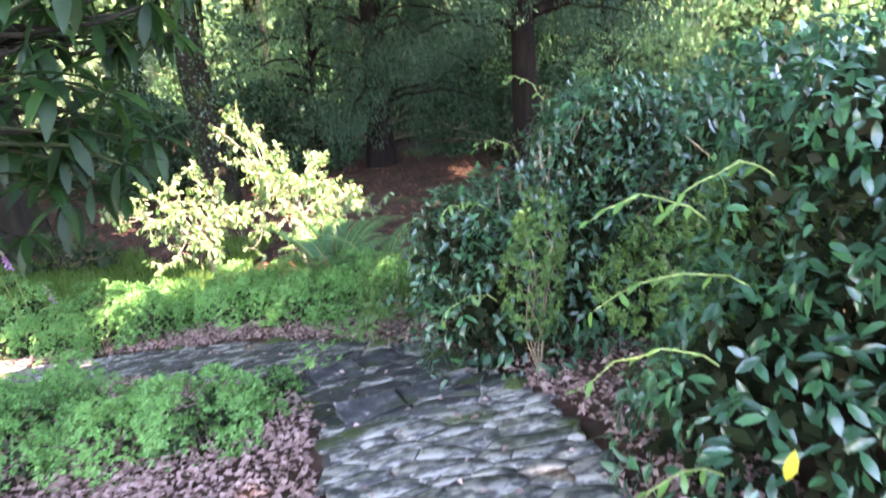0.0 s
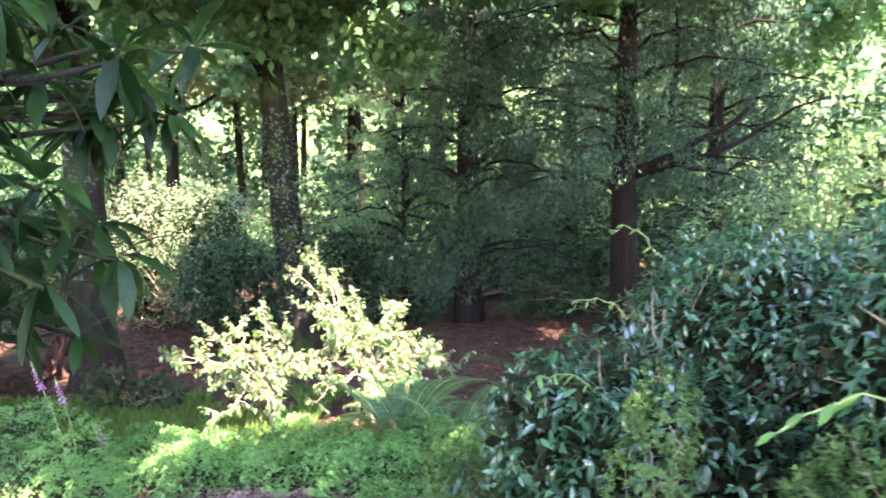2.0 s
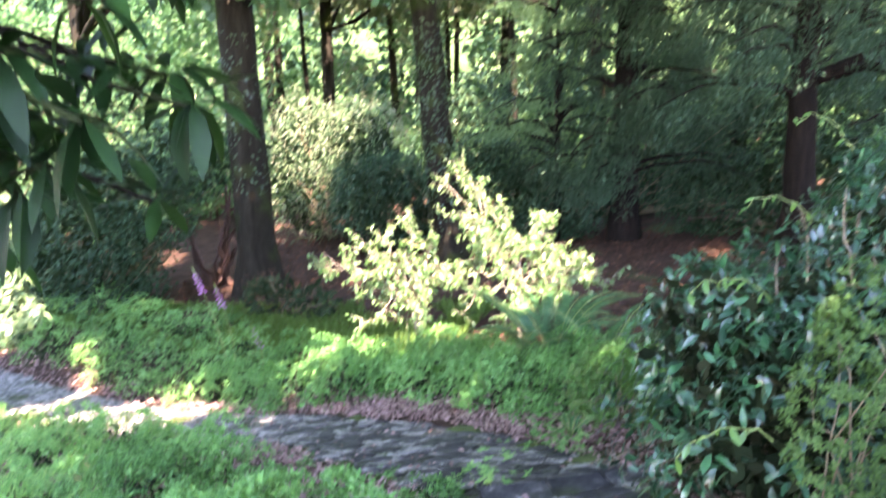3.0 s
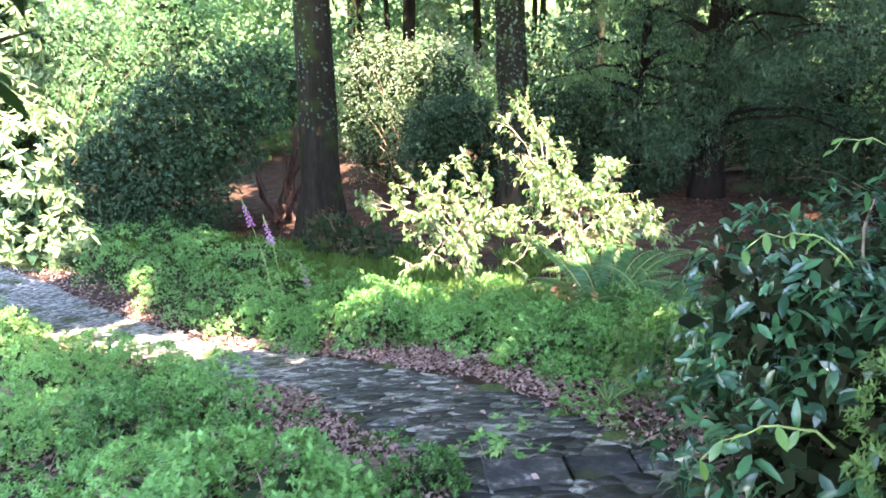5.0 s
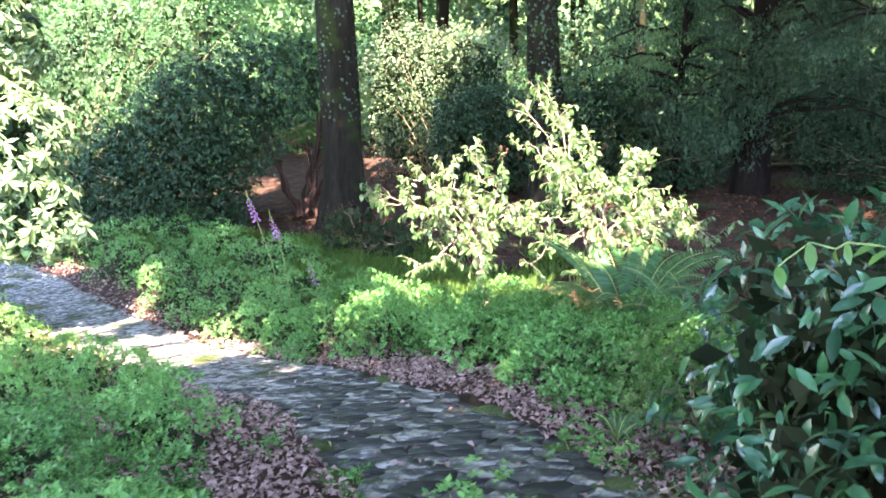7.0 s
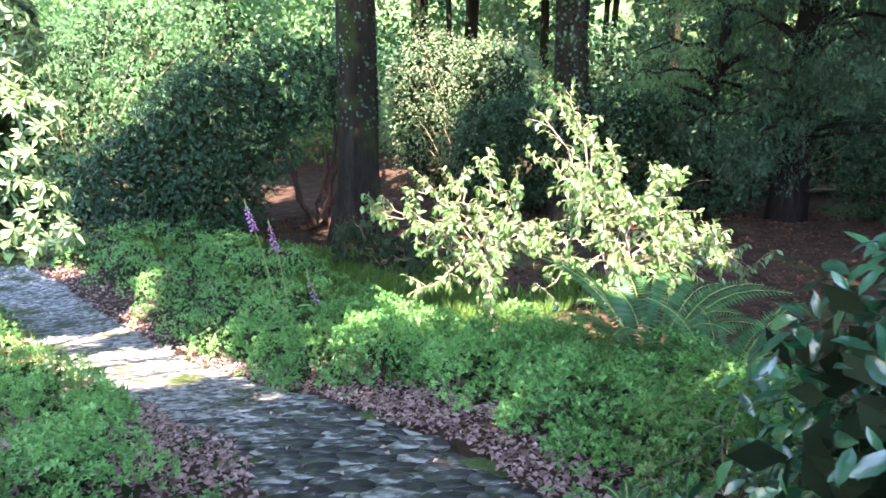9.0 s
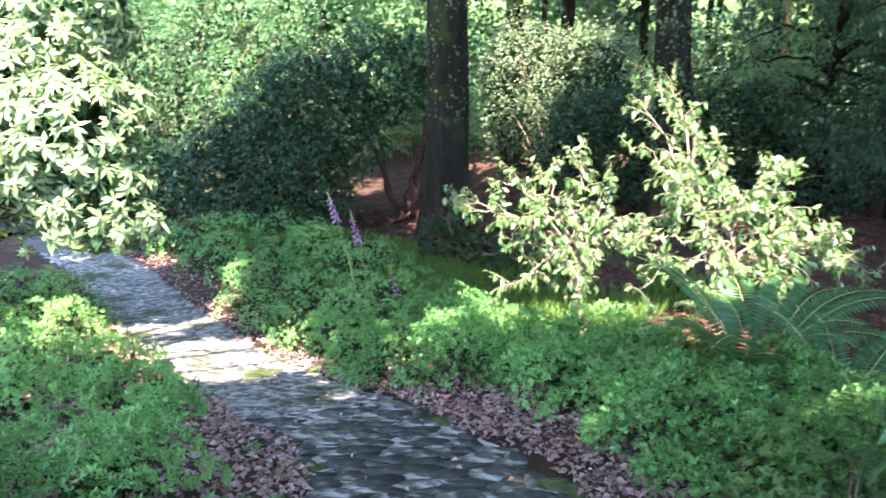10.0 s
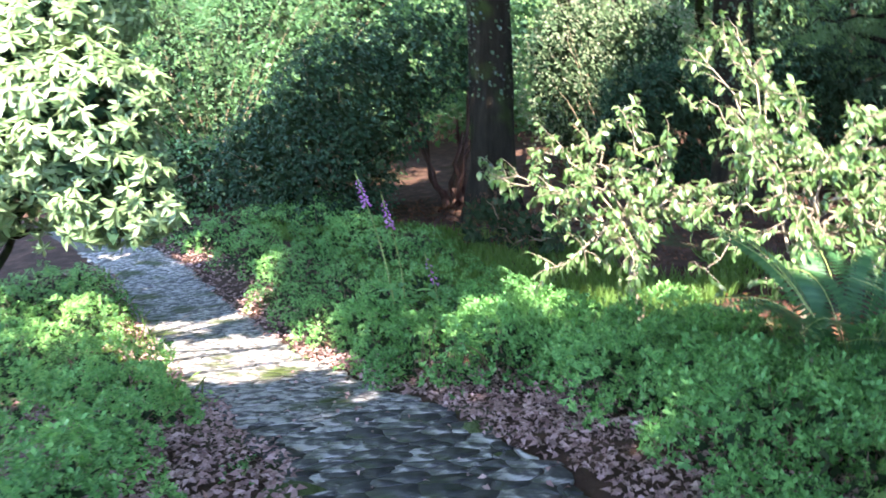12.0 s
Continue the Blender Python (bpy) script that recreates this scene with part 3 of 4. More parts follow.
def leaf_clumps(centres, radius, per, size, mat_template, flat=.7, clear=False):
    """Clumps of leaves round the given centres."""
    c = np.repeat(np.asarray(centres, float), per, 0)
    v = unit(rng.normal(size=c.shape)) * (rng.uniform(0, 1, (len(c), 1)) ** .5) * radius
    v[:, 2] *= flat
    if clear:
        open_ = sunlit(c + v)
        c, v = c[~open_], v[~open_]
    d = unit(rng.normal(0, 1, c.shape) + np.array([0, 0, -.3]))
    nn = unit(rng.normal(0, .6, c.shape) + np.array([0, 0, 1]))
    return strew(mat_template, frames(d, nn, rng.uniform(.6, 1.3, len(c)) * size), c + v)


oval = blade(.3, .05, .1)
narrow = blade(.16, .03, .1)

# ground spots meant to be sunny; roof leaves in their sunbeams are dropped
LIT = [(-4.1, 14.0, 2.5, 2.2), (-5.5, 11.45, 1.0, .6), (-7.7, 10.3, 1.9, 1.5), (-9.6, 9.4, 1.3, .8), (-12.6, 11.9, 3.3, 2.6), (-14.0, 13.2, 2.6, 2.0),
       (-14.0, 28.5, 3, 2.5), (-8.5, 34, 5.5, 5), (2, 35, 5, 4), (-20, 23, 4, 3)]


def sunlit(p):
    """Whether the way from p towards the sun's far side comes down inside a clearing."""
    g = p.copy()
    for _ in range(4):
        h = p[:, 2] - ground_z(g[:, 0], g[:, 1])
        g[:, :2] = p[:, :2] - np.array([[SUN.x / SUN.z, SUN.y / SUN.z]]) * h[:, None]
    out = np.zeros(len(p), bool)
    wig = 1 + .18 * np.sin(2.3 * g[:, 0] + 1.1 * g[:, 1]) + .12 * np.sin(5.1 * g[:, 1] - 2 * g[:, 0])
    for x, y, a, b in LIT:
        out |= ((g[:, 0] - x) / a) ** 2 + ((g[:, 1] - y) / b) ** 2 < wig
    return out


def gz0(x, y):
    return float(ground_z(x, y))


class Roof:
    """The leaf roof of the wood, mostly out of view and added for shade: clumps handed out to the nearest trees."""
    trees = []


def broad_tree(label, base, top, r0, r1, bark=BARK, mat=None, group="woodland trees"):
    base = np.array([base[0], base[1], float(ground_z(base[0], base[1]))])
    e = thing("woodland_tree", base, label, "tree", group)
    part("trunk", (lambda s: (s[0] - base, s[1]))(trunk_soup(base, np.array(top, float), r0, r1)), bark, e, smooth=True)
    Roof.trees.append((e, base, np.array(top, float), r1, bark, mat or LEAF_BEECH))
    return e


def grow_roof():
    """Clumps over the whole wood as an added sunshade, thinner at random, left open where sun should fall; limbs reach
    out to them.
    """
    P = []
    for x in np.arange(-27, 15, 1.45):
        for y in np.arange(-15, 47, 1.45):
            for layer in range(3 if y < 20 or (x > -3.5 and y < 23) else 2):
                q = np.array([x + rng.uniform(-.7, .7), y + rng.uniform(-.7, .7), 0])
                q[2] = max(float(ground_z(q[0], q[1])), -4.5) + (8.6 if y < 12 else 9.3) + layer * 1.8 + rng.uniform(-.8, .8)
                P.append(q)
    for _ in range(300):
        t = Roof.trees[int(rng.integers(4))]
        v = unit(rng.normal(size=3)) * rng.uniform(.3, 1) * np.array([6.0, 4.0, 2.6])
        P.append(t[2] + np.array([0, 0, -2.6]) + v)
    P = np.array(P)
    P = P[(P[:, 0] > -18) & (P[:, 0] < np.where(P[:, 1] > 16, 14, 8)) & (P[:, 1] > -8)]
    gap = np.sin(.9 * P[:, 0] + 1.3) * np.sin(.8 * P[:, 1] - .4) + .5 * np.sin(2.1 * P[:, 0] + 1.7 * P[:, 1])
    P = P[(gap < 1.0) | (P[:, 1] < 26)]
    tops = np.array([t[2][:2] for t in Roof.trees])
    own = np.linalg.norm(P[:, None, :2] - tops[None], axis=-1).argmin(1)
    for k, (e, base, top, r1, bark, mat) in enumerate(Roof.trees):
        c = P[own == k]
        if not len(c):
            continue
        high = (c[:, 1] < 13.5) | (c[:, 1] > 31)
        near, far = c[high], c[~high]
        soups = []
        if len(near):
            soups.append(leaf_clumps(near, 1.05, 80, .52, diamond(.3), .6, True))
        if len(far):
            soups.append(leaf_clumps(far, 1.0, 150, .34, diamond(.3), .5, True))
        V, F = join(soups)
        part("crown", (V - base, F), mat, e, kind="stuff")
        for q in c[rng.permutation(len(c))[:9]]:
            a = base + (top - base) * rng.uniform(.55, .98)
            V, F = limb_soup(a, q, r1 * .5, .03, 7, .3, .12)
            part("limb", (V - base, F), bark, e, smooth=True)


def ivy(e, base, top, r, n, size=.07):
    base, top = np.asarray(base, float), np.asarray(top, float)
    t = rng.uniform(0, 1, n)[:, None]
    th = rng.uniform(0, 2 * np.pi, (n, 1))
    out = np.concatenate([np.cos(th), np.sin(th), np.zeros_like(th)], 1)
    p = base + (top - base) * t + out * (r + rng.uniform(-.02, .09, (n, 1)))
    d = unit(rng.normal(0, .5, p.shape) + np.array([0, 0, -.8]) + out * .3)
    part("ivy", strew(blade(.4, .04, .1), frames(d, out, rng.uniform(.7, 1.3, n) * size), p), LEAF_IVY, e, "dark ivy leaves climbing the trunk", kind="stuff")


# trees that stand in view
treeA = broad_tree("large mossy trunk with patches of ivy and green crown", (-10.75, 19.6), (-11.05, 19.7, 8), .50, .36)
ivy(treeA, (0, 0, 2.6), (-.2, .05, 6.5), .43, 500, .08)
treeB = broad_tree("tall ivy-clad tree leaning slightly, dark trunk", (-6.45, 22.2), (-7.5, 22.4, 8), .42, .27)
ivy(treeB, (0, 0, .1), (-.55, .1, 6.5), .40, 1800, .08)
broad_tree("distant forked tree behind the shrubs, green crown", (-21.5, 27), (-22, 27, 8), .38, .25)
broad_tree("slender forked dark trunk behind the hemlock", (-3.4, 30), (-4.0, 30, 8), .3, .2)
broad_tree("distant broad-leaved tree with light crown", (-15.5, 34), (-15.2, 34, 8), .3, .2, mat=LEAF_PALE)
# trees added beside and behind the walk, mostly unseen, whose crowns shade it
for x, y in [(-5.5, 1.0), (-10.5, 4.0), (4.2, -2.0), (-3.0, -7.5), (-16.5, 7.0), (7.5, 9.5), (-21, 11.0), (7.0, 17.5)]:
    broad_tree("tall broad-leaved tree added to shade the path", (x, y), (x + rng.uniform(-.4, .4), y, gz0(x, y) + 9.5), .3, .16)
grow_roof()


def conifer(base, height, r0, label, branches, spread_r, low, droop=.5, lean=(0, 0), per=40, mat=None, size=(.12, .24), rep=12):
    """Conifer: straight trunk, boughs in tiers carrying flat hanging sprays."""
    base = np.array([base[0], base[1], gz0(*base)])
    e = thing("conifer", base, label, "tree", "dark conifers")
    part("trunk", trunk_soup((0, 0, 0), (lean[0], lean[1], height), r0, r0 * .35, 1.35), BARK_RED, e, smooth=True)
    sprays = []
    for i in range(branches):
        z = low + (height - low) * (i + rng.uniform(0, 1)) / branches
        a = rng.uniform(0, 2 * np.pi)
        ln = spread_r * rng.uniform(.6, 1.1) * (1 - .5 * z / height)
        s = np.array([lean[0] * z / height, lean[1] * z / height, z])
        q = s + np.array([np.cos(a) * ln, np.sin(a) * ln, rng.uniform(-.1, .5) * ln * .4])
        pts = curve_pts(s, q, 8, .12 * ln, .05)
        part("bough", tube(pts, np.linspace(.07, .012, 8), 5), BARK_RED, e, smooth=True)
        for k in range(per):
            t = rng.uniform(.25, 1)
            f = t * 7
            j = min(int(f), 6)
            p = pts[j] + (pts[j + 1] - pts[j]) * (f - j)
            side = np.array([-np.sin(a), np.cos(a), 0]) * rng.normal(0, .45) * (1.15 - t * .5)
            sprays.append(p + side + np.array([0, 0, -rng.uniform(0, droop)]))
    c = np.array(sprays)
    n = len(c)
    cc = np.repeat(c, rep, 0) + rng.normal(0, .16, (n * rep, 3)) * np.array([1, 1, .5])
    d = unit(rng.normal(0, .7, cc.shape) + np.array([0, 0, -.7]))
    nn = unit(rng.normal(0, .5, cc.shape) + np.array([0, 0, 1]))
    soup = strew(diamond(.15, .15), frames(d, nn, rng.uniform(*size, len(cc))), cc)
    part("needles", soup, mat or LEAF_CONIFER, e, kind="stuff")
    return e


conC = conifer((-2.2, 25.4), 13, .40, "dark conifer with hanging needle sprays", 70, 4.4, 1.7, 1.2, rep=22, size=(.09, .18))
conD = conifer((2.1, 22.8), 13, .38, "conifer with red-brown bark and bare lower boughs", 50, 4.2, 3.4, 1.0, rep=18, size=(.09, .18))
conifer((5.2, 27), 13, .32, "dark conifer deep in the wood", 60, 4.2, 1.2, .8, rep=8, size=(.16, .3))
conifer((1.0, 31), 13, .3, "dark conifer deep in the wood", 60, 3.8, .5, .8, rep=8, size=(.16, .3))
conifer((-4.1, 25.2), 12, .09, "feathery hemlock with layered light sprays", 40, 3.0, 2.4, .22, mat=LEAF_HEMLOCK, size=(.08, .16), rep=16)
for a, b, r0, r1, n, sag in (((0, 0, 4.2), (3.0, -.6, 5.9), .16, .05, 8, -.25), ((0, 0, 4.6), (1.6, -.3, 7.5), .12, .04, 7, -.2), ((0, 0, 4.1), (4.6, -.8, 6.0), .11, .025, 9, -.2), ((1.1, -.2, 5.4), (1.2, -.2, 9.0), .09, .03, 6, 0)):
    part("bare_bough", limb_soup(a, b, r0, r1, n, sag, .05), BARK_RED, conD, "bare reddish rising bough", smooth=True)


# ---- shrubs of the wood ----
def zl(x, y, h):
    return (x, y, gz0(x, y) + h)


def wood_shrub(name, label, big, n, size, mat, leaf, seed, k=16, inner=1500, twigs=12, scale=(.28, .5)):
    return leafy_shrub(name, label, big + billow(big, k, scale, seed), n, size, mat, leaf, big=big, inner=(inner, .24), twigs=twigs, depth=.2, core=CORE_WOOD_SHADE)


oval2, narrow2 = diamond(.3), diamond(.15)
wood_shrub("rhododendron", "dark rounded evergreen rhododendron below the trees", [(zl(-15.4, 18.7, 1.5), (2.3, 1.8, 1.8)), (zl(-14.2, 18.9, 2.6), (2.0, 1.6, 1.7)), (zl(-16.9, 18.4, 1.1), (1.6, 1.5, 1.3)), (zl(-12.9, 19.9, 3.5), (1.5, 1.3, 1.2)), (zl(-14.7, 18.3, .7), (1.9, 1.2, 1.0))], 46000, .11, LEAF_DARK, oval2, 11, inner=4500)
wood_shrub("rhododendron", "dark evergreen shrub behind the mossy tree", [(zl(-9.0, 24.2, 1.4), (1.8, 1.3, 1.6)), (zl(-6.2, 25.0, 1.5), (2.0, 1.4, 1.8)), (zl(-4.2, 25.6, 1.0), (1.5, 1.1, 1.3))], 32000, .11, LEAF_DARK, oval2, 12, inner=3000)
wood_shrub("flowering_shrub", "pale sunlit shrub with fading flowers", [(zl(-12.6, 26.5, 2.4), (1.8, 1.4, 2.6)), (zl(-10.5, 26, 2.4), (1.5, 1.3, 2.4))], 30000, .10, LEAF_PALE, oval2, 13, k=30, inner=3500, scale=(.2, .5))
wood_shrub("tall_shrub", "tall light green thicket of thin stems", [(zl(-19.5, 20.5, 3.2), (2.2, 1.8, 3.2)), (zl(-22.5, 19.5, 3.0), (2.4, 1.8, 3.4)), (zl(-24.5, 17.5, 2.5), (2.2, 2.0, 2.8)), (zl(-17.3, 22, 3.6), (1.9, 1.6, 3.4))], 40000, .14, LEAF_BEECH, narrow2, 14, twigs=50, inner=4000)
wood_shrub("understorey_shrub", "dark undergrowth below the tall thicket", [(zl(-19.2, 17.8, .8), (1.8, 1.2, 1.1)), (zl(-21.5, 16.5, .9), (1.8, 1.3, 1.2))], 8000, .14, LEAF_BEECH, oval2, 15)
wood_shrub("understorey_shrub", "dull green undergrowth below the conifers", [(zl(-1.0, 30, 1.2), (2.6, 1.2, 1.5)), (zl(3.6, 29, 1.8), (2.6, 1.4, 2.2)), (zl(-6, 28.5, 1.2), (2.6, 1.2, 1.6)), (zl(-10, 29, 1.6), (2.4, 1.3, 2))], 16000, .15, LEAF_BEECH, narrow2, 16, twigs=40)
wood_shrub("understorey_shrub", "light green shrub behind the hedge", [(zl(4.8, 19, 1.6), (2.2, 1.6, 2.0)), (zl(7.0, 16, 2.0), (2.4, 2, 2.6)), (zl(3.4, 20.6, .7), (1.5, 1.1, 1.0))], 22000, .12, LEAF_HEMLOCK, oval2, 17, inner=2000)
wood_shrub("understorey_shrub", "dark evergreen undergrowth between the conifer trunks", [(zl(.4, 25.8, 1.0), (1.7, 1.0, 1.5)), (zl(2.6, 24.8, 1.3), (1.7, 1.0, 1.8)), (zl(4.6, 23.6, 1.2), (1.6, 1.0, 1.6))], 15000, .11, LEAF_DARK, oval2, 19, inner=1800)
wood_shrub("tall_shrub", "tall dark evergreen thicket below the far trees", [(zl(-7.6, 28.3, 2.4), (2.2, 1.2, 2.7)), (zl(-4.3, 29.0, 2.2), (2.2, 1.2, 2.6)), (zl(-1.2, 29.5, 2.2), (2.0, 1.2, 2.6)), (zl(2.0, 29.5, 2.4), (2.0, 1.2, 2.8))], 26000, .13, LEAF_DARK, oval2, 23, k=22, inner=3600, scale=(.22, .5))
wood_shrub("dead_thicket", "dry brown undergrowth at the foot of the mossy tree", [(zl(-9.2, 17.4, .4), (.9, .6, .6)), (zl(-8.0, 17.0, .35), (.7, .6, .5))], 2600, .07, LITTER_WOOD, narrow2, 18, inner=300)
# red stems under the rhododendron
red = thing("old_rhododendron", zl(-12.5, 20.3, 0), "twisted red-brown stems of an old rhododendron", "shrub")
for _ in range(9):
    q = np.array([rng.uniform(-1.3, 1.3), rng.uniform(-.5, .5), rng.uniform(1.8, 3)])
    part("stem", tube(curve_pts((q[0] * .12, q[1] * .2, -.1), q, 8, -.25, .07), np.linspace(.09, .03, 8), 6), BARK_STEM, red, smooth=True)

# far wood all round
def far_wood(name, r0, r1, a0, a1, n, mat, per, z0, z1, size=.34):
    a = np.radians(rng.uniform(a0, a1, n))
    r = rng.uniform(r0, r1, n)
    x, y = -4 + r * np.sin(a), 8 + r * np.cos(a)
    c = np.stack([x, y, ground_z(x, y) + z0 + (z1 - z0) * rng.uniform(0, 1, n) ** .8], -1)
    V, F = leaf_clumps(c, 1.5, per, size, diamond(.3), .8)
    ob = new(name, to_mesh(name, V, F, mat))
    tagged(ob, "distant mixed woodland foliage", "woodland", kind="stuff")


far_wood("far_wood", 26, 36, -78, 60, 330, LEAF_BEECH, 110, 0, 2.6, .28)
far_wood("far_wood", 30, 42, -75, 62, 560, LEAF_BEECH, 130, 0, 15, .25)
far_wood("far_wood", 28, 40, -72, 58, 150, LEAF_PALE, 80, 0, 9)
far_wood("far_wood", 42, 52, -80, 48, 1050, LEAF_DARK, 42, -1, 19, .68)
far_wood("far_wood", 42, 55, 48, 280, 400, LEAF_DARK, 30, -1, 14, .55)
far_wood("far_wood", 24, 34, -80, -28, 260, LEAF_BEECH, 130, 1, 13, .25)
# wooded slope that closes the view
sa, sh = np.meshgrid(np.radians(np.linspace(-85, 60, 150)), np.linspace(0, 1, 26))
lumpy = np.sin(31 * sa + 7 * sh) * np.sin(23 * sh + 9 * sa) + .6 * np.sin(67 * sa - 15 * sh) * np.sin(41 * sh)
sr = 57 + 16 * sh + 1.5 * lumpy
sz = -8 + 33 * sh + 1.6 * lumpy + 2.5 * np.sin(11 * sa) * sh
ii = (np.arange(25)[:, None] * 150 + np.arange(149)[None]).ravel()
slope = new("backdrop", to_mesh("backdrop", np.stack([-4 + sr * np.sin(sa), 8 + sr * np.cos(sa), sz], -1).reshape(-1, 3), [np.stack([ii, ii + 1, ii + 151, ii + 150], -1)], WOODED, True))
tagged(slope, "distant green wooded slope beyond the trees", "woodland", kind="structure")
for k in range(26):
    a = radians(rng.uniform(-70, 5))
    r = rng.uniform(27, 40)
    x, y = -4 + r * math.sin(a), 8 + r * math.cos(a)
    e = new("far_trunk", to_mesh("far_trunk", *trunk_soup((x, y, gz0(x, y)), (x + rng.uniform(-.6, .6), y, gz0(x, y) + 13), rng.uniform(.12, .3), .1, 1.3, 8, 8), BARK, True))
    tagged(e, "slender dark tree trunk in the far wood", "tree trunk", "far trunks")

# ---- sapling in the clearing ----
SAP = thing("sapling", zl(-3.2, 12.2, 0), "young sunlit tree with thin pale stems and drooping leaves", "tree")
sap0 = np.array(SAP.location)
feet = [np.array([-3.75, 12.1, gz0(-3.75, 12.1)]), np.array([-2.35, 12.3, gz0(-2.35, 12.3)])]
knees = [np.array([-3.8, 12.05, -2.2]), np.array([-2.4, 12.25, -1.95])]
tips = [(0, -4.94, 11.7, -1.62), (0, -4.59, 11.9, -1.36), (0, -3.9, 12.0, -1.04), (0, -4.3, 12.1, -1.3), (1, -3.40, 13.1, -.30), (1, -3.62, 13.0, -.60), (1, -3.1, 13.1, -.85),
        (1, -2.57, 12.3, -.86), (1, -2.16, 12.5, -.96), (1, -2.29, 12.1, -1.24), (1, -1.95, 12.6, -1.40), (1, -1.63, 12.7, -1.85), (1, -1.29, 13.0, -1.96), (0, -4.4, 11.7, -2.35), (0, -4.5, 12.0, -2.05),
        (0, -3.83, 11.7, -1.95), (1, -3.2, 11.9, -1.75), (1, -2.54, 12.0, -1.75), (1, -2.0, 12.3, -2.15), (0, -3.5, 12.0, -1.25), (1, -2.75, 11.8, -1.2), (0, -4.1, 11.6, -1.6), (1, -2.4, 11.7, -2.2), (0, -3.6, 11.6, -2.3), (1, -3.0, 12.5, -1.2), (1, -3.3, 12.0, -.9), (1, -1.45, 13.2, -2.0), (1, -1.9, 12.2, -1.75), (1, -2.8, 12.1, -1.5), (0, -5.1, 11.8, -1.62), (1, -3.45, 13.0, -.45), (1, -1.7, 12.3, -2.3), (0, -3.3, 12.0, -1.6), (1, -3.1, 11.9, -2.2), (1, -2.0, 12.7, -1.15), (1, -1.6, 12.6, -1.6), (0, -3.5, 12.3, -1.9), (0, -4.0, 12.2, -2.4)]
for f, k in zip(feet, knees):
    part("stem", tube(curve_pts(f - sap0 - (0, 0, .05), k - sap0, 7, 0, .03), np.linspace(.035, .024, 7), 8), PALE_STEM, SAP, smooth=True)
leafP, leafD, twigs = [], [], []
for which, *q in tips:
    a, q = knees[which] + rng.normal(0, .05, 3), np.array(q)
    pts = curve_pts(a, q, 9, .18, .035)
    part("branch", tube(pts - sap0, np.linspace(.016, .004, 9), 6), PALE_STEM, SAP, smooth=True)
    for _ in range(14):
        j = int(rng.integers(3, 9))
        s = pts[j]
        out = unit(rng.normal(0, .7, 3) + (q - a) * .5 + np.array([0, 0, .15]))
        w = s + out * rng.uniform(.14, .36)
        tw = curve_pts(s, w, 4, .02, .008)
        twigs.append(tube(tw - sap0, np.linspace(.005, .002, 4), 4))
        for m in range(9):
            p = tw[0] + (tw[3] - tw[0]) * (.2 + .8 * m / 8)
            leafP.append(p)
            leafD.append(unit(out * .5 + rng.normal(0, .5, 3) + np.array([0, 0, -.6])))
part("twig_mass", join(twigs), PALE_STEM, SAP, kind="stuff")
leafP, leafD = np.array(leafP), np.array(leafD)
leafB = frames(leafD, unit(rng.normal(0, .5, leafP.shape) + np.array([-.2, -.3, 1])), rng.uniform(.06, .105, len(leafP)))
sap_leaf = blade(.23, .07, .35, True)
sap_meshes = [to_mesh("leaf", *t, LEAF_SAPLING_ONE) for t in (sap_leaf, (sap_leaf[0] * np.array([1.2, 1, 1.5]), sap_leaf[1]), (sap_leaf[0] * np.array([.8, 1, 2]), sap_leaf[1]))]
order = rng.permutation(len(leafP))
for i in order[:300]:
    ob = new("leaf", sap_meshes[int(i) % 3])
    ob.parent = SAP
    m = Matrix(leafB[i].tolist()).to_4x4()
    m.translation = (leafP[i] - sap0).tolist()
    ob.matrix_basis = m
part("foliage", strew(sap_leaf, leafB[order[300:]], leafP[order[300:]] - sap0), LEAF_SAPLING, SAP, kind="stuff")

# ---- rhododendron hanging over the start of the path ----
RH = thing("rhododendron", zl(-3.4, 2.6, 0), "overhanging rhododendron with long drooping dark leaves", "shrub")
rh0 = np.array(RH.location)
rh_leaf = blade(.13, .03, .22, True)
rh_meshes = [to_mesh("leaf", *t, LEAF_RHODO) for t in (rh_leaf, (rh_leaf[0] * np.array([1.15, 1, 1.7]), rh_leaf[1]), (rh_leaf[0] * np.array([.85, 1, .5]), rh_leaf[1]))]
whorls = [(-1.14, 3.3, 1.5), (-1.32, 3.2, 1.16), (-1.26, 3.09, .92), (-1.3, 2.95, 1.6), (-1.3, 3.53, .93), (-1.08, 3.65, 1.56), (-1.5, 3.24, 1.36), (-1.5, 3.1, .95), (-1.6, 3.5, 1.03),
          (-1.45, 3.7, 1.37), (-1.2, 3.73, 1.36), (-1.55, 3.2, .75), (-1.35, 2.85, 1.25), (-1.15, 3.45, 1.85), (-1.5, 3.55, 1.75), (-1.75, 3.3, 1.6), (-1.8, 3.5, .8), (-1.52, 3.65, .66), (-1.85, 3.2, 1.2), (-1.95, 3.0, .9), (-1.7, 2.9, 1.75)]
whorls += [(x - .12 + .1 * math.sin(7 * x), y + .16 * math.sin(11 * y), z + .12 * math.sin(13 * x + 5 * y)) for x, y, z in whorls[:15]]
whorls += [(x - .32 + .12 * math.sin(5 * z), y - .12 + .14 * math.sin(9 * x), z + .14 * math.sin(17 * y)) for x, y, z in whorls[:24]]
limb_root = np.array([-2.6, 2.8, 1.0])
made = 0
rest_soup = []
part("trunk", tube(curve_pts((0, 0, -.1), limb_root - rh0, 7, .05, .04), np.linspace(.07, .045, 7), 9), BARK, RH, smooth=True)
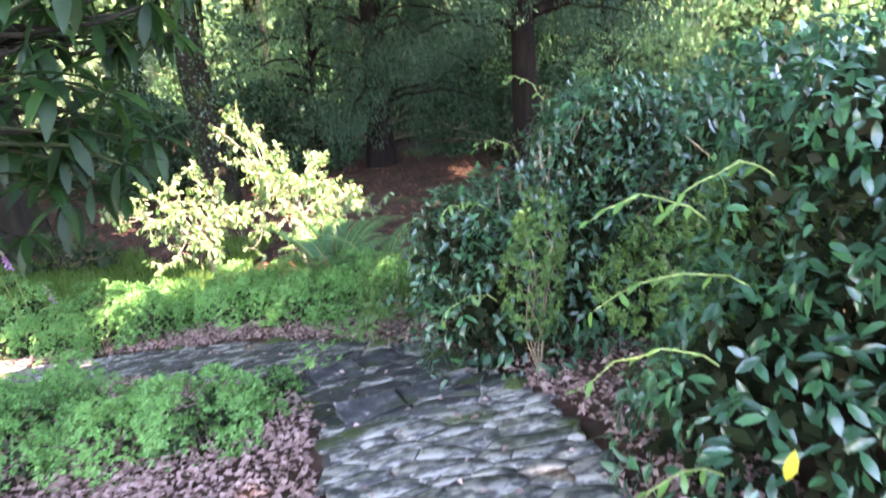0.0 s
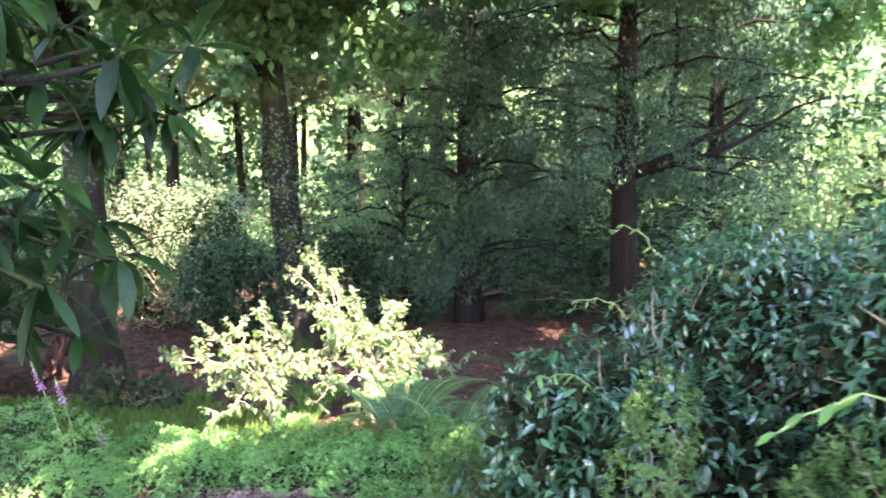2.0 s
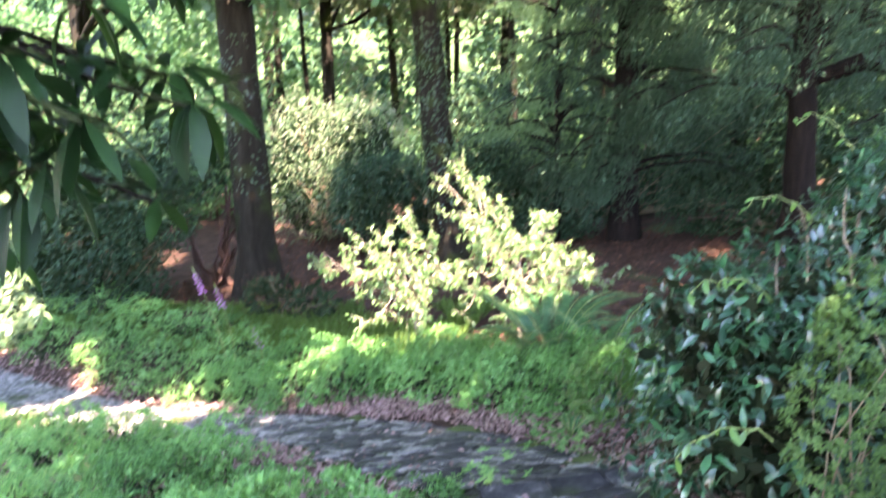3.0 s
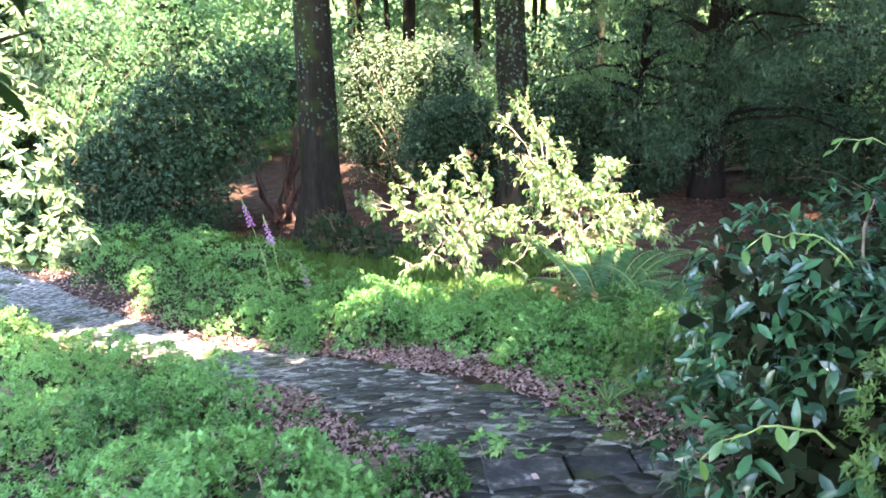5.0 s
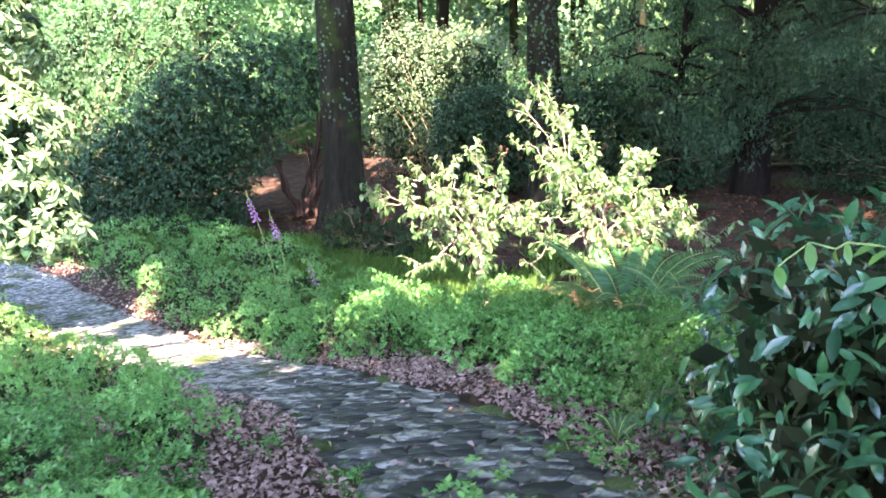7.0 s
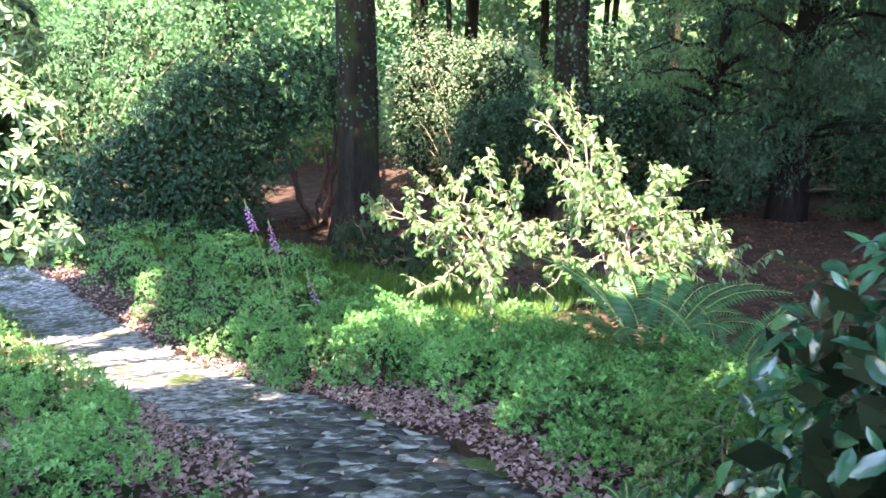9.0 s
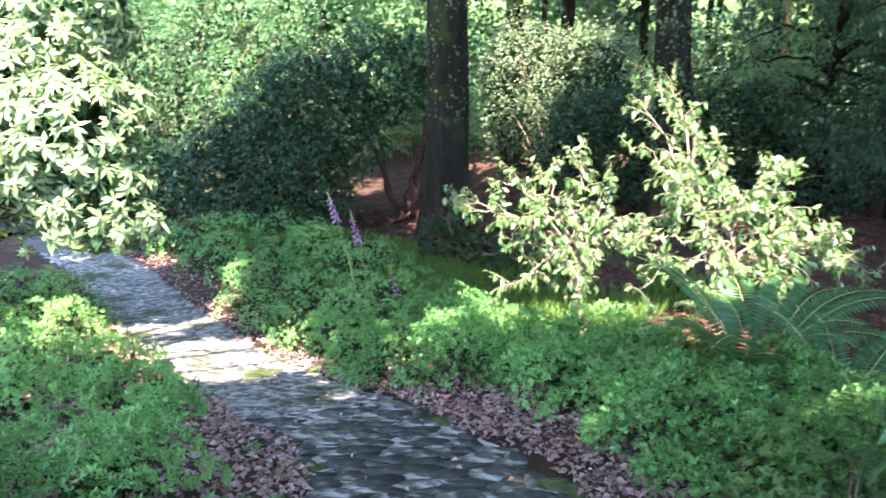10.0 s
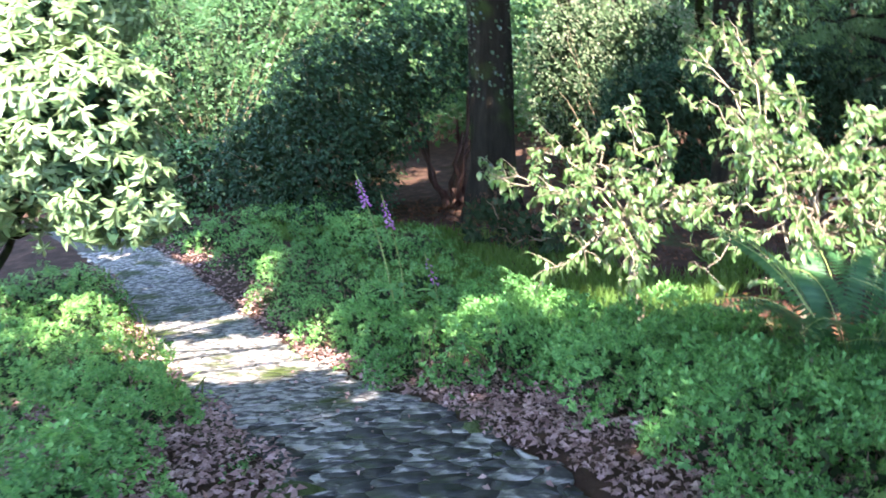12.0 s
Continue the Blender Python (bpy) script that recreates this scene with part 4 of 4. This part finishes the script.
for x, y, z in whorls:
    tip = np.array([x, y, z])
    pts = curve_pts(limb_root + rng.normal(0, .06, 3), tip - (0, 0, .02), 8, .1, .035)
    part("branch", tube(pts - rh0, np.linspace(.022, .007, 8), 6), BARK, RH, smooth=True)
    n = int(rng.integers(9, 13))
    a0 = rng.uniform(0, 6)
    for i in range(n):
        a = a0 + 2 * np.pi * i / n + rng.uniform(-.2, .2)
        el = radians(rng.uniform(-62, 12) if rng.uniform() < .8 else rng.uniform(20, 60))
        d = np.array([[np.cos(a) * np.cos(el), np.sin(a) * np.cos(el), np.sin(el)]])
        nn = np.array([[-np.cos(a) * np.sin(el), -np.sin(a) * np.sin(el), np.cos(el)]]) + rng.normal(0, .15, (1, 3))
        B = frames(d, nn, [rng.uniform(.15, .215)])[0]
        made += 1
        if made > 300:
            rest_soup.append(strew(rh_leaf, B[None], (tip - rh0 + d[0] * .012)[None]))
            continue
        ob = new("leaf", rh_meshes[int(rng.integers(3))])
        ob.parent = RH
        m = Matrix(B.tolist()).to_4x4()
        m.translation = (tip - rh0 + d[0] * .012).tolist()
        ob.matrix_basis = m

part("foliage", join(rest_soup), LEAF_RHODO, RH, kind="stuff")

# ---- sunlit rhododendron beside the path ----
lit_big = [((-11.5, 10.0, -1.0), (1.55, 1.5, 1.7)), ((-13.2, 9.4, -.9), (2.0, 1.8, 2.3)), ((-10.2, 10.7, -2.0), (.75, .8, .75)), ((-10.9, 10.6, .5), (1.1, 1.2, 1.2)), ((-10.4, 10.5, -1.2), (1.0, 1.0, 1.1)), ((-9.75, 10.85, -2.35), (.4, .4, .4))]
lit0 = np.array(zl(-12.9, 10.1, 0))
RL = thing("rhododendron", lit0, "large sunlit rhododendron, whorls of shining leaves coloured pale for sunlight", "shrub")
P, N = lump_points(6800, lit_big + billow(lit_big, 8, (.3, .5), 21), .12)


def whorl(count, w, low, high):
    soups = []
    for i in range(count):
        a = 2 * np.pi * i / count + rng.uniform(-.2, .2)
        e = radians(rng.uniform(low, high))
        d = np.array([[np.cos(a) * np.cos(e), np.sin(a) * np.cos(e), np.sin(e)]])
        nn = np.array([[-np.cos(a) * np.sin(e), -np.sin(a) * np.sin(e), np.cos(e)]])
        soups.append(strew(diamond(w, .25), frames(d, nn, [rng.uniform(.8, 1.15)]), np.zeros((1, 3))))
    return join(soups)


# outer whorls take the pale, lit leaf colour
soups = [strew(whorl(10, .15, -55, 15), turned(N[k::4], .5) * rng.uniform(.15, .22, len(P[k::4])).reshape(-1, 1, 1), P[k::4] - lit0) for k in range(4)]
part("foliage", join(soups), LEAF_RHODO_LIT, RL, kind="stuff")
# inside takes a darker leaf colour in place of shade
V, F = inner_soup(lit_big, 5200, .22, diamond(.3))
part("inner_foliage", (V - lit0, F), LEAF_DARK, RL, "dense inner leaves, shade put into their darker colour", kind="stuff")
part("trunk", tube(curve_pts((0, 0, -.2), (.1, 0, 2.6), 8, 0, .05), np.linspace(.19, .12, 8), 12, .05), MOSS, RL, "yellow-green mossy trunk", smooth=True)
for _ in range(8):
    q = P[rng.integers(len(P))] - lit0
    part("branch", tube(curve_pts((.05, 0, rng.uniform(.6, 1.8)), q, 8, .1, .06), np.linspace(.06, .012, 8), 6), BARK, RL, smooth=True)

# ---- ferns ----


def frond(length, rise, lean, pairs, width):
    """One arching frond: a rib and paired, toothed leaflets that grow shorter to the tip."""
    t = np.linspace(0, 1, pairs)
    x = length * t
    z = rise * np.sin(np.minimum(t * 1.9, 3.0)) - lean * t ** 3
    mid = np.stack([x, np.zeros_like(x), z], -1)
    tan = unit(np.gradient(mid, axis=0))
    size = width * np.sin(np.pi * np.clip(.12 + .86 * t, 0, 1)) ** .7
    P, D, N, S = [], [], [], []
    for side in (-1, 1):
        d = unit(np.stack([tan[:, 0] * .35, np.full_like(t, side), tan[:, 2] * .35 - .15], -1))
        P.append(mid[3:]), D.append(d[3:]), N.append(np.cross(tan, d)[3:] * side * -1 * side + np.array([0, 0, .5])), S.append(size[3:])
    leaf = strew(diamond(.075, .1), frames(np.concatenate(D), np.concatenate(N), np.concatenate(S)), np.concatenate(P))
    return leaf, tube(mid[::4], np.linspace(.007, .002, len(mid[::4])), 5)


def fern(at, fronds, length, label):
    e = thing("fern", zl(at[0], at[1], 0), label, "fern", "ferns")
    for i in range(fronds):
        leaf, rib = frond(length * rng.uniform(.8, 1.15), length * rng.uniform(.36, .5), length * rng.uniform(.05, .32), 46, length * .17)
        f = part("frond", leaf, LEAF_FERN, e)
        f.matrix_basis = pose(0, 0, .05, 0, rng.uniform(-34, -8), 360 * i / fronds + rng.uniform(-14, 14))
        part("rib", rib, GREEN_STEM, f)
    return e


fern((-1.75, 11.2), 15, 1.35, "large green fern with arching fronds below the sapling")
fern((-1.05, 10.6), 9, .9, "green fern with spreading fronds")
fern((-.95, 7.55), 6, .24, "tiny fern in the leaf litter")

# ---- foxgloves ----


def foxglove(foot, top, bells, label):
    base = np.array(zl(*foot, 0))
    top = np.array(top)
    e = thing("foxglove", base, label, "flower", "foxgloves")
    bend = curve_pts((0, 0, -.02), top - base, 12, 0, 0)
    bend[:, 0] += .10 * np.sin(np.linspace(0, np.pi, 12))
    part("stalk", tube(bend, np.linspace(.012, .004, 12), 6), GREEN_STEM, e, smooth=True)
    n = 10
    prof = [(0, .006), (.3, .011), (.75, .015), (1, .022)]
    ring = np.arange(8) * 2 * np.pi / 8
    V = np.array([(r * np.cos(a), r * np.sin(a), -.055 * t) for t, r in prof for a in ring])
    i, j = np.arange(3)[:, None] * 8, np.arange(8)[None]
    bell = to_mesh("bell", V, [np.stack([i + j, i + (j + 1) % 8, i + 8 + (j + 1) % 8, i + 8 + j], -1).reshape(-1, 4)], PETAL, True)
    L = np.linalg.norm(top - base)
    for k in range(bells):
        t = 1 - (.33 / L) * (k + .5) / bells - .03
        f = t * 11
        p = bend[int(f)] + (bend[min(int(f) + 1, 11)] - bend[int(f)]) * (f - int(f))
        a = k * 2.4
        ob = new("bell", bell)
        ob.parent = e
        ob.matrix_basis = pose(p[0] + .018 * math.cos(a), p[1] + .018 * math.sin(a), p[2], 0, 0, math.degrees(a)) @ pose(0, 0, 0, 0, -55, 0) @ Matrix.Scale(.4 + .5 * k / bells, 4)
    part("bud_tip", tube(bend[-2:] + np.array([(0, 0, 0), (0, 0, .05)]), [.012, .003], 6), GREEN_STEM, e)
    for k in range(5):
        a = k * 1.3
        B = frames(np.array([[math.cos(a), math.sin(a), .4]]), np.array([[0, 0, 1.0]]), [.24])
        part("leaf", strew(blade(.2, .05, .3, True), B, np.array([[0, 0, .15 + .1 * k]])), LEAF_AZALEA, e)


foxglove((-7.25, 12.6), (-7.62, 12.37, -1.90), 26, "tall foxglove leaning over, spike of pink-purple bells")
foxglove((-7.2, 12.7), (-7.36, 12.53, -2.17), 22, "upright foxglove with a pale purple spike")
foxglove((-6.8, 12.8), (-6.87, 12.72, -2.88), 12, "short foxglove with a few pink bells")

# ---- grass ----


def grass(name, n, box, test, size, label):
    p = np.stack([rng.uniform(box[0], box[1], n), rng.uniform(box[2], box[3], n)], -1)
    p = p[test(p)]
    q = np.stack([p[:, 0], p[:, 1], ground_z(p[:, 0], p[:, 1]) + bumps(p[:, 0], p[:, 1]) - .01], -1)
    d = unit(rng.normal(0, .35, q.shape) + np.array([0, 0, 1]))
    ob = new(name, to_mesh(name, *strew(diamond(.035, .3), frames(d, rng.normal(size=q.shape), rng.uniform(*size, len(q))), q), GRASS))
    tagged(ob, label, "grass", kind="stuff")


grass("grass", 32000, (-16, -4.2, 11.5, 18.0), lambda p: (path_side(p[:, 0], p[:, 1])[0] > 2.9) & (np.sin(p[:, 0] * 1.3) + np.sin(p[:, 1] * 1.7 + p[:, 0]) > -1.0), (.14, .34), "thin woodland grass behind the azaleas")
grass("grass", 4000, (-15, -5.5, 8, 13), lambda p: (lambda s: (s < -.62) & (s > -1.3))(path_side(p[:, 0], p[:, 1])[0]), (.1, .3), "sunlit grass tufts along the path")

# ---- path of stones ----
PATHWAY = new("path")
tagged(PATHWAY, "winding path of uneven grey slate stones with moss", "path", kind="structure")
arc = np.concatenate([[0], np.cumsum(np.linalg.norm(np.diff(PATH, axis=0), axis=1))])
ptan = unit(np.gradient(PATH, axis=0))


def on_path(s, d):
    """Plan place of a point s metres along and d metres to the right of the path's middle."""
    x, y = np.interp(s, arc, PATH[:, 0]), np.interp(s, arc, PATH[:, 1])
    tx, ty = np.interp(s, arc, ptan[:, 0]), np.interp(s, arc, ptan[:, 1])
    return np.stack([x + ty * d, y - tx * d], -1)


ss, dd = np.meshgrid(np.arange(.5, arc[-1], .12), np.linspace(-HALF, HALF, 9), indexing="ij")
dd = dd + .05 * np.sin(3.1 * ss) * np.sign(dd) * (np.abs(dd) > .6)
xy = on_path(ss, dd)
bedz = ground_z(xy[..., 0], xy[..., 1]) + .004 - .03 * (np.abs(dd) > .6)
nr, nc = ss.shape
ii = (np.arange(nr - 1)[:, None] * nc + np.arange(nc - 1)[None]).ravel()
bed = part("path_bed", (np.concatenate([xy, bedz[..., None]], -1).reshape(-1, 3), [np.stack([ii, ii + 1, ii + nc + 1, ii + nc], -1)]), MORTAR, PATHWAY, "dark mossy joints", smooth=True)


def clip_cell(poly, m, n):
    """The part of a polygon on m's other side from n: points with (p - m).n <= 0."""
    out = []
    for a, b in zip(poly, poly[1:] + poly[:1]):
        da, db = np.dot(np.subtract(a, m), n), np.dot(np.subtract(b, m), n)
        if da <= 0:
            out.append(a)
        if da * db < 0:
            t = da / (da - db)
            out.append((a[0] + (b[0] - a[0]) * t, a[1] + (b[1] - a[1]) * t))
    return out


def stone_cells(s0, s1, cell, seed):
    """Crazy paving: cells of random points with unequal weights, so that large and small stones mix."""
    rr = np.random.default_rng(seed)
    pts = np.stack([rr.uniform(s0, s1, 6000), rr.uniform(-HALF, HALF, 6000)], -1)
    kept = []
    for p in pts:
        if not kept or np.min(np.linalg.norm((np.array(kept) - p) * (1, .8), axis=1)) > cell * rr.uniform(.45, 1.05):
            kept.append(p)
    pts = np.array(kept)
    w = rr.uniform(0, 1, len(pts)) ** 2 * (cell * .75) ** 2
    for i, p in enumerate(pts):
        near = np.argsort(np.linalg.norm((pts - p) * (1, .8), axis=1))[1:20]
        r = cell * 2
        poly = [(p[0] - r, p[1] - r), (p[0] + r, p[1] - r), (p[0] + r, p[1] + r), (p[0] - r, p[1] + r)]
        for j in near:
            d = np.linalg.norm((pts[j] - p) * (1, .8))
            v = pts[j] - p
            n = v * (1, .64)
            n /= np.linalg.norm(n)
            poly = clip_cell(poly, p + v * (.5 + (w[i] - w[j]) / (2 * d * d)) - n * rr.uniform(.002, .006), n)
            if len(poly) < 3:
                break
        for edge in (1, -1):
            if len(poly) >= 3:
                poly = clip_cell(poly, (p[0], edge * (HALF + rr.uniform(-.06, .05))), (rr.uniform(-.2, .2), edge))
        if len(poly) >= 3:
            yield p, np.array(poly)


def stone_soup(p, poly, rr):
    """One stone: side faces, a bevel and a slightly tilted, uneven top."""
    nxt = np.roll(poly, -1, 0)
    poly = np.stack([poly * .93 + nxt * .07, poly * .5 + nxt * .5 + rr.normal(0, .013, poly.shape), poly * .07 + nxt * .93], 1).reshape(-1, 2)
    n = len(poly)
    out = on_path(poly[:, 0], np.clip(poly[:, 1], -HALF - .05, HALF + .05))
    mid = out.mean(0)
    tilt = rr.normal(0, .004, 2)
    h = rr.uniform(.005, .012)
    rings = []
    for f, up in ((1.0, -.03), (.995, h - .003), (.985, h)):
        q = mid + (out - mid) * f
        rings.append(np.concatenate([q, (ground_z(q[:, 0], q[:, 1]) + up + (q - mid) @ tilt)[:, None]], 1))
    V = np.concatenate(rings + [np.array([[mid[0], mid[1], float(ground_z(*mid)) + h + rr.uniform(-.002, .004)]])])
    j = np.arange(n)
    k = (j + 1) % n
    return V, [np.concatenate([np.stack([j + o, k + o, k + o + n, j + o + n], -1) for o in (0, n)]), np.stack([j + 2 * n, k + 2 * n, np.full(n, 3 * n)], -1)]


rr = np.random.default_rng(5)
count, rest = 0, []
for p, poly in itertools.chain(stone_cells(4.2, 9.4, .27, 4), stone_cells(9.4, 28.5, .165, 9)):
    V, F = stone_soup(p, poly, rr)
    c = V[-1]
    if 8.6 < p[0] < 15.0 and count < 300:
        ob = part("stone", (V - c, F), STONE, PATHWAY)
        ob.location = c
        count += 1
    else:
        rest.append((V, F))
part("stones", join(rest), STONE, PATHWAY, kind="stuff")

# cushions of moss along the edges
for k, (s_, d_, r_) in enumerate([(9.6, -.66, .10), (10.3, -.7, .14), (10.9, -.64, .09), (11.6, -.7, .16), (12.3, -.66, .12), (13.4, -.68, .15), (9.9, .6, .12), (10.8, .66, .17), (11.5, .62, .10), (12.6, .66, .14), (14.2, .64, .12), (8.6, .6, .1)]):
    th, fr = np.meshgrid(np.linspace(0, 2 * np.pi, 14, endpoint=False), np.linspace(0, 1, 5))
    rad = r_ * fr * (1 + .3 * np.sin(2 * th + k) + .15 * np.sin(5 * th + 2 * k))
    c = on_path(s_, d_)
    x, y = c[0] + rad * np.cos(th) * 1.3, c[1] + rad * np.sin(th)
    z = ground_z(x, y) + .036 * (1 - fr ** 2) * (1 + .2 * np.sin(9 * th)) + .012 - .03 * fr ** 4
    i, j = np.arange(4)[:, None] * 14, np.arange(14)[None]
    ob = new("moss_cushion", to_mesh("moss_cushion", np.stack([x, y, z], -1).reshape(-1, 3), [np.stack([i + j, i + (j + 1) % 14, i + 14 + (j + 1) % 14, i + 14 + j], -1).reshape(-1, 4)], MOSS, True))
    tagged(ob, "low cushion of green moss on the stones", "moss", "moss on the path")

# two broad stone steps
for a, b in (((-1.26, 6.02), (-.30, 6.55)), ((-.84, 4.80), (.05, 5.17))):
    a, b = np.array(a), np.array(b)
    mid, way = (a + b) / 2, unit(b - a)
    side = np.array([way[1], -way[0]])
    e = thing("stone_step", (*mid, float(ground_z(*mid))), "broad worn slate step across the path", "step", "stone steps")
    half, x0 = np.linalg.norm(b - a) / 2, 0
    cuts = [-half, -half + .42, -half + .78, half]
    for u, v in zip(cuts[:-1], cuts[1:]):
        bm = bmesh.new()
        bmesh.ops.create_cube(bm, size=1)
        for w in bm.verts:
            along = (u + .006 if w.co.x < 0 else v - .006)
            across = w.co.y * .36 + rng.uniform(-.015, .015) + .16
            q = way * along + side * across
            w.co = (q[0], q[1], (.055 if w.co.z > 0 else -.14))
        bmesh.ops.bevel(bm, geom=bm.edges[:], offset=.012, segments=2, affect="EDGES")
        me = bpy.data.meshes.new("slab")
        bm.to_mesh(me)
        bm.free()
        me.materials.append(STONE)
        new("slab", me).parent = e

# ---- fallen leaves ----


def fallen(n, box, test, lift, size, label, mat=LITTER):
    p = np.stack([rng.uniform(box[0], box[1], n), rng.uniform(box[2], box[3], n)], -1)
    p = p[test(p)]
    q = np.stack([p[:, 0], p[:, 1], ground_z(p[:, 0], p[:, 1]) + rng.uniform(0, 1, len(p)) * lift + .012], -1)
    a = rng.uniform(0, 2 * np.pi, len(q))
    d = np.stack([np.cos(a), np.sin(a), rng.uniform(-.25, .45, len(q))], -1)
    nn = unit(rng.normal(0, .45, q.shape) + np.array([0, 0, 1]))
    ob = new("leaf_litter", to_mesh("leaf_litter", *strew(blade(.3, .16, .25), frames(d, nn, rng.uniform(*size, len(q))), q), mat))
    tagged(ob, label, "leaf litter", kind="stuff")


fallen(52000, (-7.5, 1.2, 2.2, 11), lambda p: (lambda s: (np.abs(s) > .66 + .07 * np.sin(5 * p[:, 0] + 3 * p[:, 1])) & (np.abs(s) < 2.3))(path_side(p[:, 0], p[:, 1])[0]), .06, (.03, .062), "pinkish brown dead leaves beside the path")
fallen(9000, (-16, -7.5, 8, 16), lambda p: (lambda s: (np.abs(s) > .6) & (np.abs(s) < 1.5))(path_side(p[:, 0], p[:, 1])[0]), .05, (.05, .09), "brown dead leaves along the far path")
fallen(12000, (-7, -.8, 2.2, 8), lambda p: path_side(p[:, 0], p[:, 1])[0] < -1.6, .05, (.03, .065), "brown dead leaves under the azaleas")
fallen(900, (-7.5, .8, 3, 11), lambda p: np.abs(path_side(p[:, 0], p[:, 1])[0]) < .66, .03, (.03, .06), "few scattered dead leaves on the stones")
fallen(15000, (-14, 3, 10, 27), lambda p: path_side(p[:, 0], p[:, 1])[0] > 3.4, .03, (.05, .11), "reddish brown litter under the trees", LITTER_WOOD)
